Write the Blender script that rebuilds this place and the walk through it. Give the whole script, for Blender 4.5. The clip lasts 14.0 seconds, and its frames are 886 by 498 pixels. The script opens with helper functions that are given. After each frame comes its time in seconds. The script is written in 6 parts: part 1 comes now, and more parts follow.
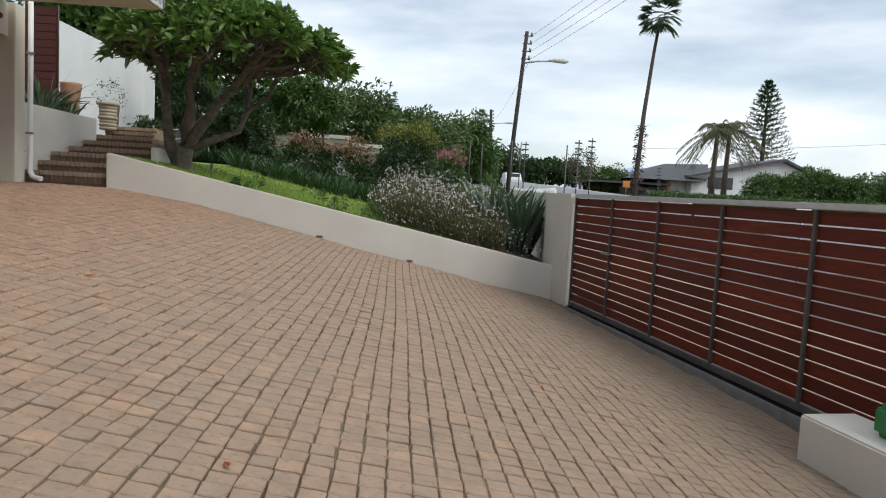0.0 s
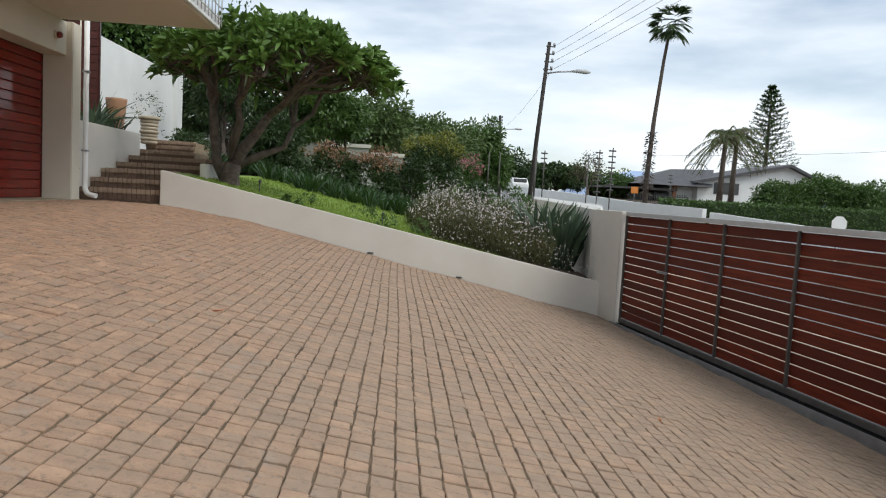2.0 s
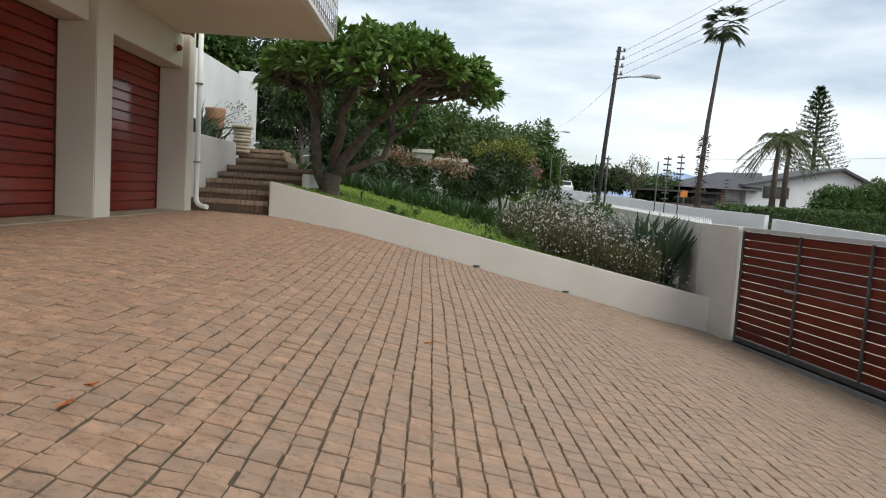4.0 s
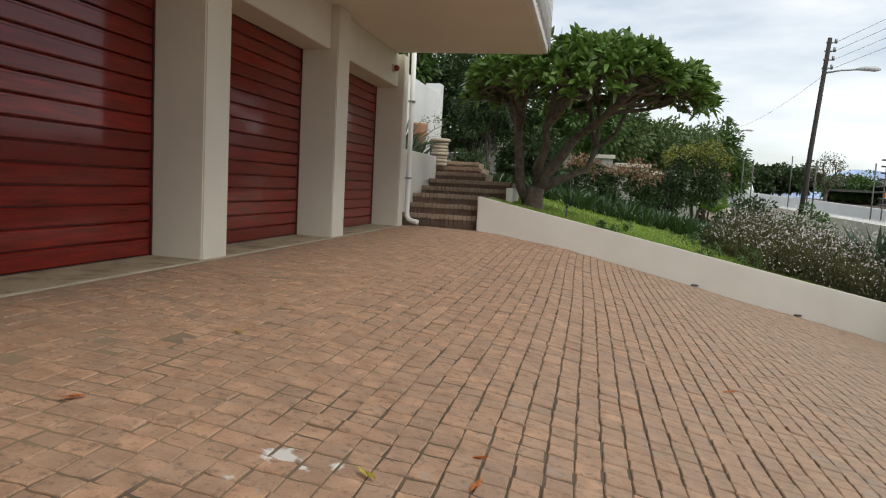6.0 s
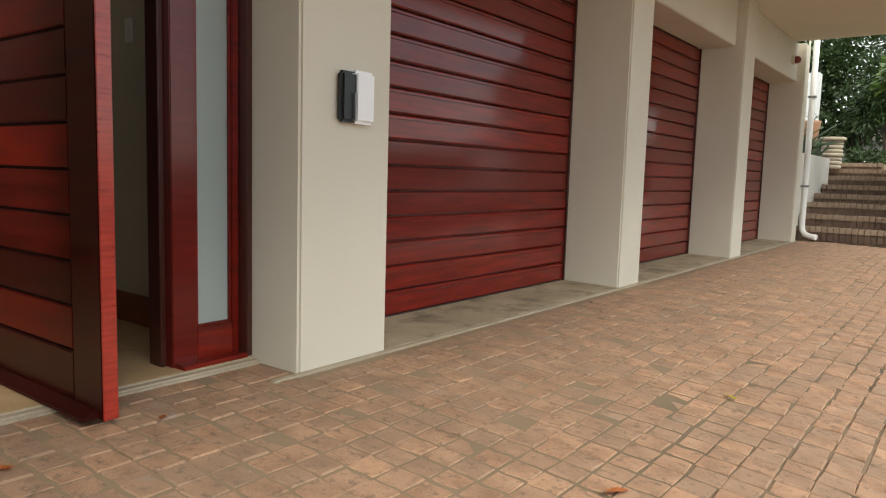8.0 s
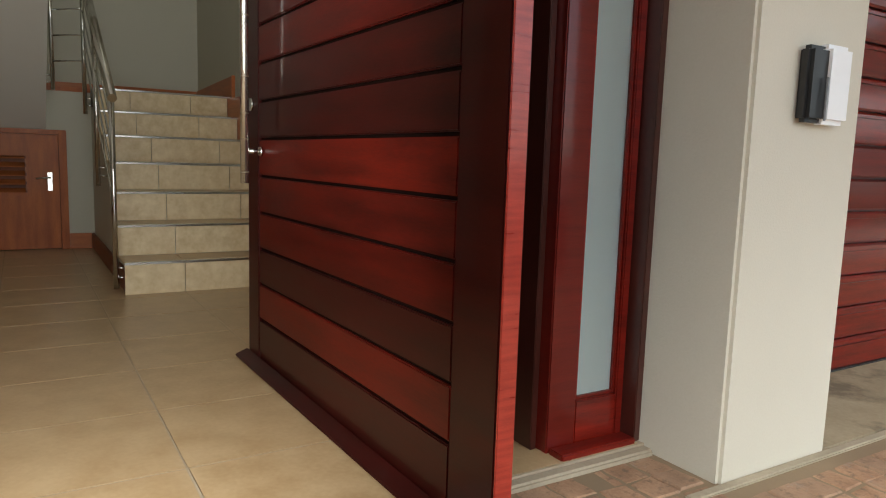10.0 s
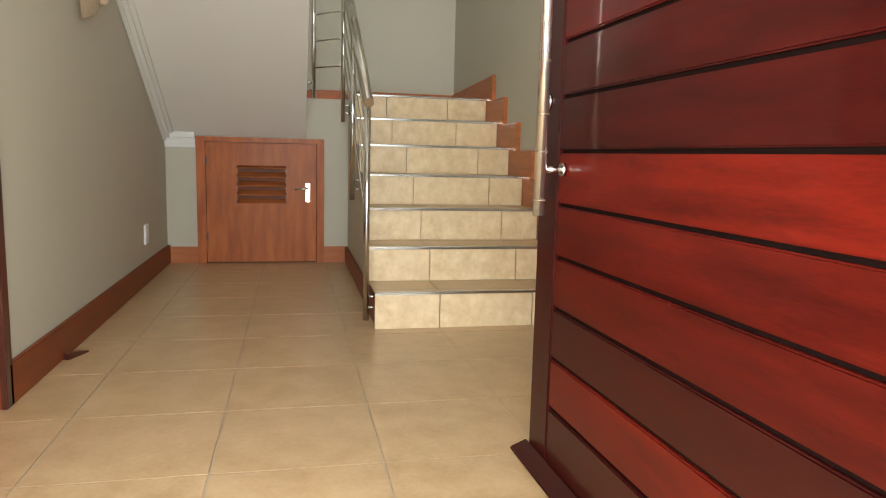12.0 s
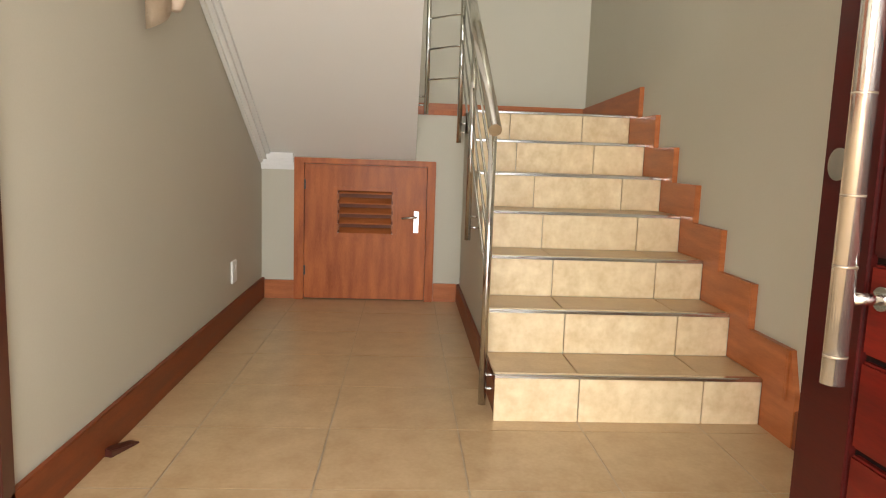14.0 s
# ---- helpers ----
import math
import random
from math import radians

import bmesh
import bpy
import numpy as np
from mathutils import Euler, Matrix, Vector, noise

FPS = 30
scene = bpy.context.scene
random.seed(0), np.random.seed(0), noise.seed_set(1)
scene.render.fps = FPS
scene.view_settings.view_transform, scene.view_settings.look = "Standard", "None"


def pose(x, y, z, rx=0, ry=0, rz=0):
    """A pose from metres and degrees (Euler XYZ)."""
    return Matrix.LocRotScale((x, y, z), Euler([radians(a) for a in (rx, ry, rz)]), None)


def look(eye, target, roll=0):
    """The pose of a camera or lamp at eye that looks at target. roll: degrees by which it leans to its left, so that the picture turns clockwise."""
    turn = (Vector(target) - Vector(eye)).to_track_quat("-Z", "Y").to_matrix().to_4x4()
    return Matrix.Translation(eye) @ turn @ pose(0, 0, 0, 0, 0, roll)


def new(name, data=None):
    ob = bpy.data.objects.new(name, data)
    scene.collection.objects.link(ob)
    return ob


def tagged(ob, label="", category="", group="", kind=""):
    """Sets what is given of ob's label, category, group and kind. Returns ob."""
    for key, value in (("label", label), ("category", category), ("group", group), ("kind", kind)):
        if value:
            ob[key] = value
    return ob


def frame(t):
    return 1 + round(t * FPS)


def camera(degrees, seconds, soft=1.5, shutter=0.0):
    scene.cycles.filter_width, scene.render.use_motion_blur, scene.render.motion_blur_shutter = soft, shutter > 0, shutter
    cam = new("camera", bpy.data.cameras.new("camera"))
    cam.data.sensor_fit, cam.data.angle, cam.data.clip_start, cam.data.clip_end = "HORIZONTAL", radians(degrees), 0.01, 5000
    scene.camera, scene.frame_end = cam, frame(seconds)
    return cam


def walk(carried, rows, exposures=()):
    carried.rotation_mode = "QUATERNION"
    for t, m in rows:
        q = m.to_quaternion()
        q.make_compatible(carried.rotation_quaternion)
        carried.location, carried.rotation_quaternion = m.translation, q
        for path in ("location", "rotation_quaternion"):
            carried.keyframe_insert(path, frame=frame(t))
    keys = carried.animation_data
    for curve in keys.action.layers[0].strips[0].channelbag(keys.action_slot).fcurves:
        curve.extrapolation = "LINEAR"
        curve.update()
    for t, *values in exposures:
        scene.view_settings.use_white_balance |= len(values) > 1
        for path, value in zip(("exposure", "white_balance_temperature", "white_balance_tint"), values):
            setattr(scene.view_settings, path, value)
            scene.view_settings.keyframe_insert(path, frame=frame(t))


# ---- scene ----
cam = camera(65.0, 14.0, soft=1.1)
PATH = [
    (0, (6.207, 1.008, 0.222), (6.341, 2.997, 0.057), 3.1),
    (0.5, (6.013, 1.001, 0.269), (6.146, 2.99, 0.107), 3.2),
    (1, (5.783, 0.992, 0.288), (5.921, 2.981, 0.127), 3.2),
    (1.5, (5.551, 0.993, 0.342), (5.689, 2.982, 0.181), 3.2),
    (2, (5.301, 0.989, 0.424), (5.439, 2.978, 0.267), 3.2),
    (2.2, (5.191, 0.987, 0.436), (5.328, 2.976, 0.279), 3.3),
    (4.3, (3.844, 1.228, 0.588), (3.851, 3.221, 0.424), 3.5),
    (4.5, (3.769, 1.241, 0.605), (3.734, 3.234, 0.439), 3.4),
    (5, (3.52, 1.309, 0.625), (3.328, 3.292, 0.453), 3.2),
    (5.5, (3.301, 1.36, 0.666), (3.01, 3.33, 0.487), 3.1),
    (6, (3.062, 1.407, 0.716), (2.672, 3.36, 0.535), 3.0),
    (6.5, (2.849, 1.445, 0.724), (2.304, 3.36, 0.537), 2.7),
    (7, (2.601, 1.495, 0.758), (1.838, 3.333, 0.562), 2.4),
    (7.2, (2.517, 1.514, 0.773), (1.656, 3.309, 0.582), 2.4),
    (7.5, (2.374, 1.548, 0.811), (1.385, 3.275, 0.607), 2.1),
    (8, (2.146, 1.601, 0.824), (0.934, 3.178, 0.612), 1.7),
    (8.3, (2.053, 1.615, 0.834), (0.725, 3.092, 0.606), 1.9),
    (8.5, (1.927, 1.658, 0.838), (0.554, 3.097, 0.619), 1.5),
    (8.7, (1.833, 1.679, 0.86), (0.405, 3.061, 0.636), 1.5),
    (10.8, (0.759, 1.84, 0.897), (-1.047, 2.659, 0.641), 1.8),
    (11, (0.657, 1.854, 0.892), (-1.176, 2.613, 0.635), 1.8),
    (11.5, (0.437, 1.876, 0.911), (-1.452, 2.479, 0.648), 1.6),
    (12, (0.223, 1.883, 0.934), (-1.715, 2.302, 0.669), 1.4),
    (12.5, (0.023, 1.899, 0.941), (-1.939, 2.179, 0.672), 1.4),
    (13, (-0.206, 1.918, 0.99), (-2.182, 2.068, 0.721), 1.4),
    (13.5, (-0.413, 1.924, 1.043), (-2.391, 2.044, 0.775), 1.6),
    (14, (-0.633, 1.912, 1.086), (-2.612, 2.025, 0.822), 2.0),
]
walk(cam, [(t, look(eye, target, roll)) for t, eye, target, roll in PATH],
     exposures=[(0, 0.31, 6280, 6), (2.2, 0.37, 6330, 6), (5.0, 0.35, 6480, 6), (6.5, 0.36, 6700, 7), (7.5, 0.82, 6800, 5), (8.7, 1.15, 6700, 4), (10.8, 1.75, 6400, 3), (11.5, 2.42, 6500, 4), (12.2, 2.9, 6550, 6), (13, 3.02, 6620, 7), (14, 3.15, 6700, 9)])

# ---- sky, sun ----
world = bpy.data.worlds.new("world")
scene.world = world
world.use_nodes = True
wn, wl = world.node_tree.nodes, world.node_tree.links
wn.clear()
SUN_EL, SUN_AZ = radians(48), radians(125)
w_out, w_bg = wn.new("ShaderNodeOutputWorld"), wn.new("ShaderNodeBackground")
sky = wn.new("ShaderNodeTexSky")
sky.sky_type, sky.sun_disc, sky.sun_elevation, sky.sun_rotation = "NISHITA", False, SUN_EL, SUN_AZ
w_co, w_map, w_noise, w_ramp, w_mix = (wn.new("ShaderNodeTexCoord"), wn.new("ShaderNodeMapping"), wn.new("ShaderNodeTexNoise"),
                                       wn.new("ShaderNodeValToRGB"), wn.new("ShaderNodeMix"))
w_map.inputs["Scale"].default_value = (1.2, 1.2, 5.0)
w_noise.inputs["Scale"].default_value, w_noise.inputs["Detail"].default_value = 1.6, 7
w_ramp.color_ramp.elements[0].position, w_ramp.color_ramp.elements[1].position = 0.38, 0.60
w_ramp.color_ramp.elements[0].color = (0.28, 0.28, 0.28, 1)
w_mix.data_type = "RGBA"
w_mix.inputs[7].default_value = (8.6, 8.8, 9.25, 1)
w_bg.inputs["Strength"].default_value = 0.1
wl.new(w_co.outputs["Generated"], w_map.inputs["Vector"])
wl.new(w_map.outputs["Vector"], w_noise.inputs["Vector"])
wl.new(w_noise.outputs["Fac"], w_ramp.inputs["Fac"])
wl.new(w_ramp.outputs["Color"], w_mix.inputs[0])
wl.new(sky.outputs["Color"], w_mix.inputs[6])
wl.new(w_mix.outputs[2], w_bg.inputs["Color"])
wl.new(w_bg.outputs["Background"], w_out.inputs["Surface"])

sun = new("sun", bpy.data.lights.new("sun", "SUN"))
sun.data.energy, sun.data.angle, sun.data.color = 1.5, radians(30), (1.0, 0.96, 0.9)
sun.matrix_world = look((0, 0, 30), (30 * math.sin(SUN_AZ) * -1 * math.cos(SUN_EL), -30 * math.cos(SUN_AZ) * math.cos(SUN_EL), 30 - 30 * math.sin(SUN_EL)))


def opening_lamp(name, at, target, w, h, energy):
    """An added area lamp standing for daylight in an opening."""
    l = new(name, bpy.data.lights.new(name, "AREA"))
    l.data.shape, l.data.size, l.data.size_y, l.data.energy, l.data.color = "RECTANGLE", w, h, energy, (1.0, 0.98, 0.95)
    l.matrix_world = look(at, target)
    return l


opening_lamp("daylight_entrance", (-0.22, 1.75, 1.20), (-5.2, 1.75, 1.0), 1.1, 1.9, 10.5)
# Upper lamp is added to light the stairwell; its window is unseen.
upper = opening_lamp("added_upper_daylight", (-0.75, 2.1, 4.45), (-4.0, 2.1, 2.2), 2.2, 1.5, 7)
upper.data.color = (1.0, 0.955, 0.87)


# ---- materials ----
def nd(tree, kind, **values):
    n = tree.nodes.new(kind)
    for key, value in values.items():
        n.inputs[key.replace("_", " ")].default_value = value
    return n


def mat(name, a, b, rough=0.6, scale=6.0, fine=80.0, bump=0.15, metal=0.0, spec=0.5, stretch=(1, 1, 1), random_mix=0.0, c=None, coat=0.0, space="World", dist=0.004):
    """Two colours mixed by coarse and fine noise, with a fine relief; random_mix: how far pieces differ from one another."""
    m = bpy.data.materials.new(name)
    m.use_nodes = True
    t = m.node_tree
    p = t.nodes["Principled BSDF"]
    co, mp = nd(t, "ShaderNodeTexCoord"), nd(t, "ShaderNodeMapping", Scale=stretch)
    big, small = nd(t, "ShaderNodeTexNoise", Scale=scale, Detail=5.0), nd(t, "ShaderNodeTexNoise", Scale=fine, Detail=4.0)
    t.links.new(nd(t, "ShaderNodeNewGeometry").outputs["Position"] if space == "World" else co.outputs[space], mp.inputs["Vector"])
    for n in (big, small):
        t.links.new(mp.outputs["Vector"], n.inputs["Vector"])
    add = nd(t, "ShaderNodeMath")
    add.operation = "MULTIPLY_ADD"
    t.links.new(small.outputs["Fac"], add.inputs[0])
    add.inputs[1].default_value = 0.4
    t.links.new(big.outputs["Fac"], add.inputs[2])
    rng = nd(t, "ShaderNodeMapRange", From_Min=0.45, From_Max=0.95)
    t.links.new(add.outputs[0], rng.inputs["Value"])
    mix = nd(t, "ShaderNodeMix")
    mix.data_type = "RGBA"
    mix.inputs[6].default_value, mix.inputs[7].default_value = (*a, 1), (*b, 1)
    t.links.new(rng.outputs["Result"], mix.inputs[0])
    colour = mix.outputs[2]
    if random_mix:
        info, geo = nd(t, "ShaderNodeObjectInfo"), nd(t, "ShaderNodeNewGeometry")
        s = nd(t, "ShaderNodeMath")
        s.operation = "ADD"
        t.links.new(info.outputs["Random"], s.inputs[0])
        t.links.new(geo.outputs["Random Per Island"], s.inputs[1])
        f = nd(t, "ShaderNodeMath")
        f.operation = "FRACT"
        t.links.new(s.outputs[0], f.inputs[0])
        ramp = nd(t, "ShaderNodeMapRange", To_Min=0.0, To_Max=random_mix)
        t.links.new(f.outputs[0], ramp.inputs["Value"])
        mix2 = nd(t, "ShaderNodeMix")
        mix2.data_type = "RGBA"
        mix2.inputs[7].default_value = (*(c or b), 1)
        t.links.new(ramp.outputs["Result"], mix2.inputs[0])
        t.links.new(colour, mix2.inputs[6])
        colour = mix2.outputs[2]
    t.links.new(colour, p.inputs["Base Color"])
    rr = nd(t, "ShaderNodeMapRange", To_Min=max(0.02, rough - 0.08), To_Max=min(1, rough + 0.08))
    t.links.new(big.outputs["Fac"], rr.inputs["Value"])
    t.links.new(rr.outputs["Result"], p.inputs["Roughness"])
    p.inputs["Metallic"].default_value, p.inputs["Specular IOR Level"].default_value = metal, spec
    p.inputs["Coat Weight"].default_value = coat
    p.inputs["Coat Roughness"].default_value = 0.12
    if bump:
        bp = nd(t, "ShaderNodeBump", Strength=bump, Distance=dist)
        t.links.new(add.outputs[0], bp.inputs["Height"])
        t.links.new(bp.outputs["Normal"], p.inputs["Normal"])
    return m


def leaf_mat(name, a, b, rough=0.5, trans=0.25):
    m = mat(name, a, b, rough, scale=3, fine=20, bump=0, random_mix=0.6, c=b)
    p = m.node_tree.nodes["Principled BSDF"]
    p.inputs["Subsurface Weight"].default_value = 0.0
    t = m.node_tree
    tr, sh = nd(t, "ShaderNodeBsdfTranslucent"), nd(t, "ShaderNodeMixShader", Fac=trans)
    src = p.inputs["Base Color"].links[0].from_socket
    t.links.new(src, tr.inputs["Color"])
    t.links.new(p.outputs[0], sh.inputs[1])
    t.links.new(tr.outputs[0], sh.inputs[2])
    t.links.new(sh.outputs[0], t.nodes["Material Output"].inputs["Surface"])
    return m


M_PLASTER = mat("plaster", (0.60, 0.555, 0.455), (0.66, 0.615, 0.515), 0.75, 1.2, 160, 0.5)
M_PLASTER_GARDEN = mat("garden_plaster", (0.55, 0.51, 0.45), (0.66, 0.63, 0.57), 0.8, 0.9, 70, 0.3)
M_SOFFIT = mat("soffit", (0.66, 0.60, 0.50), (0.70, 0.64, 0.54), 0.8, 1.0, 60, 0.1)
M_WHITE = mat("white_paint", (0.74, 0.74, 0.72), (0.80, 0.80, 0.78), 0.45, 3, 60, 0.05)
M_INT_WALL = mat("interior_paint", (0.455, 0.430, 0.345), (0.495, 0.470, 0.385), 0.55, 1.0, 150, 0.08)
M_INT_SOFFIT = mat("interior_soffit", (0.80, 0.79, 0.75), (0.84, 0.83, 0.79), 0.7, 1.0, 150, 0.06)
M_PAVER = mat("paver", (0.26, 0.142, 0.082), (0.51, 0.308, 0.190), 0.85, 9, 110, 1.0, random_mix=0.62, c=(0.265, 0.182, 0.126))


def soiled(m, colour, scale, lo, hi, amount):
    """Blotches of old dirt with a shape of their own, over what a material has."""
    t = m.node_tree
    p = t.nodes["Principled BSDF"]
    src = p.inputs["Base Color"].links[0].from_socket
    noise_n = nd(t, "ShaderNodeTexNoise", Scale=scale, Detail=6.0, Roughness=0.65)
    t.links.new(nd(t, "ShaderNodeNewGeometry").outputs["Position"], noise_n.inputs["Vector"])
    edge = nd(t, "ShaderNodeMapRange", From_Min=lo, From_Max=hi, To_Max=amount)
    t.links.new(noise_n.outputs["Fac"], edge.inputs["Value"])
    mix = nd(t, "ShaderNodeMix")
    mix.data_type = "RGBA"
    mix.inputs[7].default_value = (*colour, 1)
    t.links.new(edge.outputs["Result"], mix.inputs[0])
    t.links.new(src, mix.inputs[6])
    t.links.new(mix.outputs[2], p.inputs["Base Color"])


soiled(M_PAVER, (0.16, 0.112, 0.080), 3.2, 0.53, 0.72, 0.5)
soiled(M_PAVER, (0.115, 0.085, 0.062), 30.0, 0.53, 0.70, 0.75)
soiled(M_PAVER, (0.30, 0.27, 0.235), 5.5, 0.60, 0.72, 0.6)
soiled(M_PAVER, (0.50, 0.46, 0.42), 65.0, 0.66, 0.74, 0.5)


def sanded(m, colour, near, far, amount):
    """A film of sand or moss that fades in from x = far to x = near, with a ragged edge."""
    t = m.node_tree
    p = t.nodes["Principled BSDF"]
    src = p.inputs["Base Color"].links[0].from_socket
    geo, cut = nd(t, "ShaderNodeNewGeometry"), nd(t, "ShaderNodeSeparateXYZ")
    t.links.new(geo.outputs["Position"], cut.inputs[0])
    noise_n = nd(t, "ShaderNodeTexNoise", Scale=1.6, Detail=5.0)
    t.links.new(geo.outputs["Position"], noise_n.inputs["Vector"])
    rag = nd(t, "ShaderNodeMath")
    rag.operation = "MULTIPLY_ADD"
    t.links.new(noise_n.outputs["Fac"], rag.inputs[0])
    rag.inputs[1].default_value = 1.6
    t.links.new(cut.outputs["X"], rag.inputs[2])
    edge = nd(t, "ShaderNodeMapRange", From_Min=far + 0.8, From_Max=near + 0.8, To_Max=amount)
    t.links.new(rag.outputs[0], edge.inputs["Value"])
    mix = nd(t, "ShaderNodeMix")
    mix.data_type = "RGBA"
    mix.inputs[7].default_value = (*colour, 1)
    t.links.new(edge.outputs["Result"], mix.inputs[0])
    t.links.new(src, mix.inputs[6])
    t.links.new(mix.outputs[2], p.inputs["Base Color"])


sanded(M_PAVER, (0.285, 0.232, 0.172), 5.2, 2.2, 0.42)
sanded(M_PAVER, (0.15, 0.118, 0.085), 9.0, 6.4, 0.45)


def spill(m, spots):
    """Old white paint spilt on the paving, with ragged edges."""
    t = m.node_tree
    p = t.nodes["Principled BSDF"]
    src = p.inputs["Base Color"].links[0].from_socket
    geo = nd(t, "ShaderNodeNewGeometry")
    noise_n = nd(t, "ShaderNodeTexNoise", Scale=22.0, Detail=5.0)
    t.links.new(geo.outputs["Position"], noise_n.inputs["Vector"])
    for at, r in spots:
        dist = nd(t, "ShaderNodeVectorMath")
        dist.operation = "DISTANCE"
        t.links.new(geo.outputs["Position"], dist.inputs[0])
        dist.inputs[1].default_value = at
        rag = nd(t, "ShaderNodeMath")
        rag.operation = "MULTIPLY_ADD"
        t.links.new(noise_n.outputs["Fac"], rag.inputs[0])
        rag.inputs[1].default_value = 0.16
        t.links.new(dist.outputs["Value"], rag.inputs[2])
        edge = nd(t, "ShaderNodeMapRange", From_Min=r + 0.08, From_Max=r + 0.055)
        t.links.new(rag.outputs[0], edge.inputs["Value"])
        mix = nd(t, "ShaderNodeMix")
        mix.data_type = "RGBA"
        mix.inputs[7].default_value = (0.56, 0.53, 0.49, 1)
        t.links.new(edge.outputs["Result"], mix.inputs[0])
        t.links.new(src, mix.inputs[6])
        src = mix.outputs[2]
    t.links.new(src, p.inputs["Base Color"])


spill(M_PAVER, [((2.165, 3.44, -0.177), 0.064), ((2.25, 3.40, -0.185), 0.018), ((2.33, 3.47, -0.195), 0.022), ((2.12, 3.22, -0.17), 0.02)])
M_JOINT = mat("joint_sand", (0.050, 0.037, 0.022), (0.11, 0.082, 0.050), 0.95, 2.0, 120, 0.4)
soiled(M_JOINT, (0.36, 0.25, 0.155), 0.7, 0.48, 0.64, 0.45)


sanded(M_JOINT, (0.36, 0.26, 0.165), 0.6, 2.2, 0.6)
M_THRESHOLD = mat("threshold_screed", (0.29, 0.235, 0.150), (0.44, 0.365, 0.25), 0.8, 3, 60, 0.4)
soiled(M_THRESHOLD, (0.115, 0.095, 0.065), 4.0, 0.50, 0.64, 0.7)
M_CONCRETE = mat("concrete", (0.31, 0.26, 0.19), (0.46, 0.39, 0.29), 0.85, 3, 60, 0.4)
M_WOOD_RED = mat("red_varnished_wood", (0.095, 0.0055, 0.0035), (0.29, 0.017, 0.0085), 0.36, 2.5, 30, 0.03, spec=0.12, stretch=(6, 1, 14), random_mix=0.75, c=(0.10, 0.0070, 0.0045), coat=0.65)
M_WOOD_RED.node_tree.nodes["Principled BSDF"].inputs["Coat Roughness"].default_value = 0.10
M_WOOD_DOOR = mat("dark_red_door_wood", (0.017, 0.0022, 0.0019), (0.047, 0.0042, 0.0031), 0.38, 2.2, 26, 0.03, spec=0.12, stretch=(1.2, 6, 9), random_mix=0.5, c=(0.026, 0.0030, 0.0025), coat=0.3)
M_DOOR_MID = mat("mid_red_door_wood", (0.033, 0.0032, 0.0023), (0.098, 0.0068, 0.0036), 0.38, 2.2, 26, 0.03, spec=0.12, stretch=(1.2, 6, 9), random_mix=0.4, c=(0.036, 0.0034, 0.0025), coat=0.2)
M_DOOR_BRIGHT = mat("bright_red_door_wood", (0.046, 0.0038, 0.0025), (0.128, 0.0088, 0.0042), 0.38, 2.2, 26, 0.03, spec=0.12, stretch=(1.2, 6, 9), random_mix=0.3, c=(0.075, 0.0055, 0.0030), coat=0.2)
for wood in (M_DOOR_MID, M_DOOR_BRIGHT):
    wood.node_tree.nodes["Principled BSDF"].inputs["Coat Roughness"].default_value = 0.06
M_WOOD_DOOR.node_tree.nodes["Principled BSDF"].inputs["Coat Roughness"].default_value = 0.06
# Sky glare on the door's edge is put into this lighter red.
M_EDGE_LIT = mat("skylit_red_edge_varnish", (0.22, 0.016, 0.010), (0.44, 0.045, 0.026), 0.3, 3, 60, 0.1, spec=0.4, stretch=(3, 3, 30), coat=0.6)
# Near-black core colour holds the shade between the door planks.
M_GROOVE_SHADE = mat("groove_shade", (0.006, 0.003, 0.0025), (0.010, 0.004, 0.003), 0.8, 3, 40, 0.0, spec=0.05)
M_RUSTY_STEEL = mat("rust_spotted_steel", (0.76, 0.76, 0.75), (0.68, 0.64, 0.58), 0.16, 9, 60, 0.02, metal=0.95)
M_RUST = mat("rust_film", (0.30, 0.22, 0.14), (0.50, 0.42, 0.33), 0.35, 40, 200, 0.05, metal=0.7)
M_WOOD_GATE = mat("gate_wood", (0.080, 0.012, 0.006), (0.200, 0.034, 0.014), 0.5, 2.5, 40, 0.15, spec=0.25, stretch=(8, 1, 14), random_mix=0.85, c=(0.075, 0.014, 0.009))
M_WOOD_BROWN = mat("brown_wood", (0.26, 0.062, 0.016), (0.47, 0.140, 0.040), 0.45, 3, 40, 0.12, spec=0.2, stretch=(6, 6, 1), coat=0.04)
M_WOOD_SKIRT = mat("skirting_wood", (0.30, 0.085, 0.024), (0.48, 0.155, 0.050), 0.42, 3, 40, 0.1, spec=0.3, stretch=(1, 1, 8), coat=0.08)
# Skirting wood with the shade of the side walls put into its colour.
M_SKIRT_SHADED = mat("shaded_skirting_wood", (0.13, 0.030, 0.010), (0.23, 0.058, 0.019), 0.42, 3, 40, 0.1, spec=0.2, stretch=(1, 1, 8))
M_WOOD_LINING = mat("doorway_lining_wood", (0.17, 0.042, 0.010), (0.34, 0.095, 0.025), 0.42, 3, 40, 0.1, spec=0.3, stretch=(7, 7, 1), coat=0.1)
M_WOOD_DARK = mat("dark_wood", (0.040, 0.010, 0.007), (0.075, 0.018, 0.012), 0.3, 3, 40, 0.1, coat=0.3)
M_TILE = mat("floor_tile", (0.385, 0.248, 0.122), (0.535, 0.385, 0.222), 0.32, 8, 60, 0.03, random_mix=0.3, c=(0.46, 0.32, 0.18), dist=0.0006)
M_RISER = mat("riser_tile", (0.57, 0.415, 0.225), (0.77, 0.630, 0.415), 0.40, 14, 45, 0.04, random_mix=0.2, c=(0.66, 0.52, 0.32), dist=0.0006)
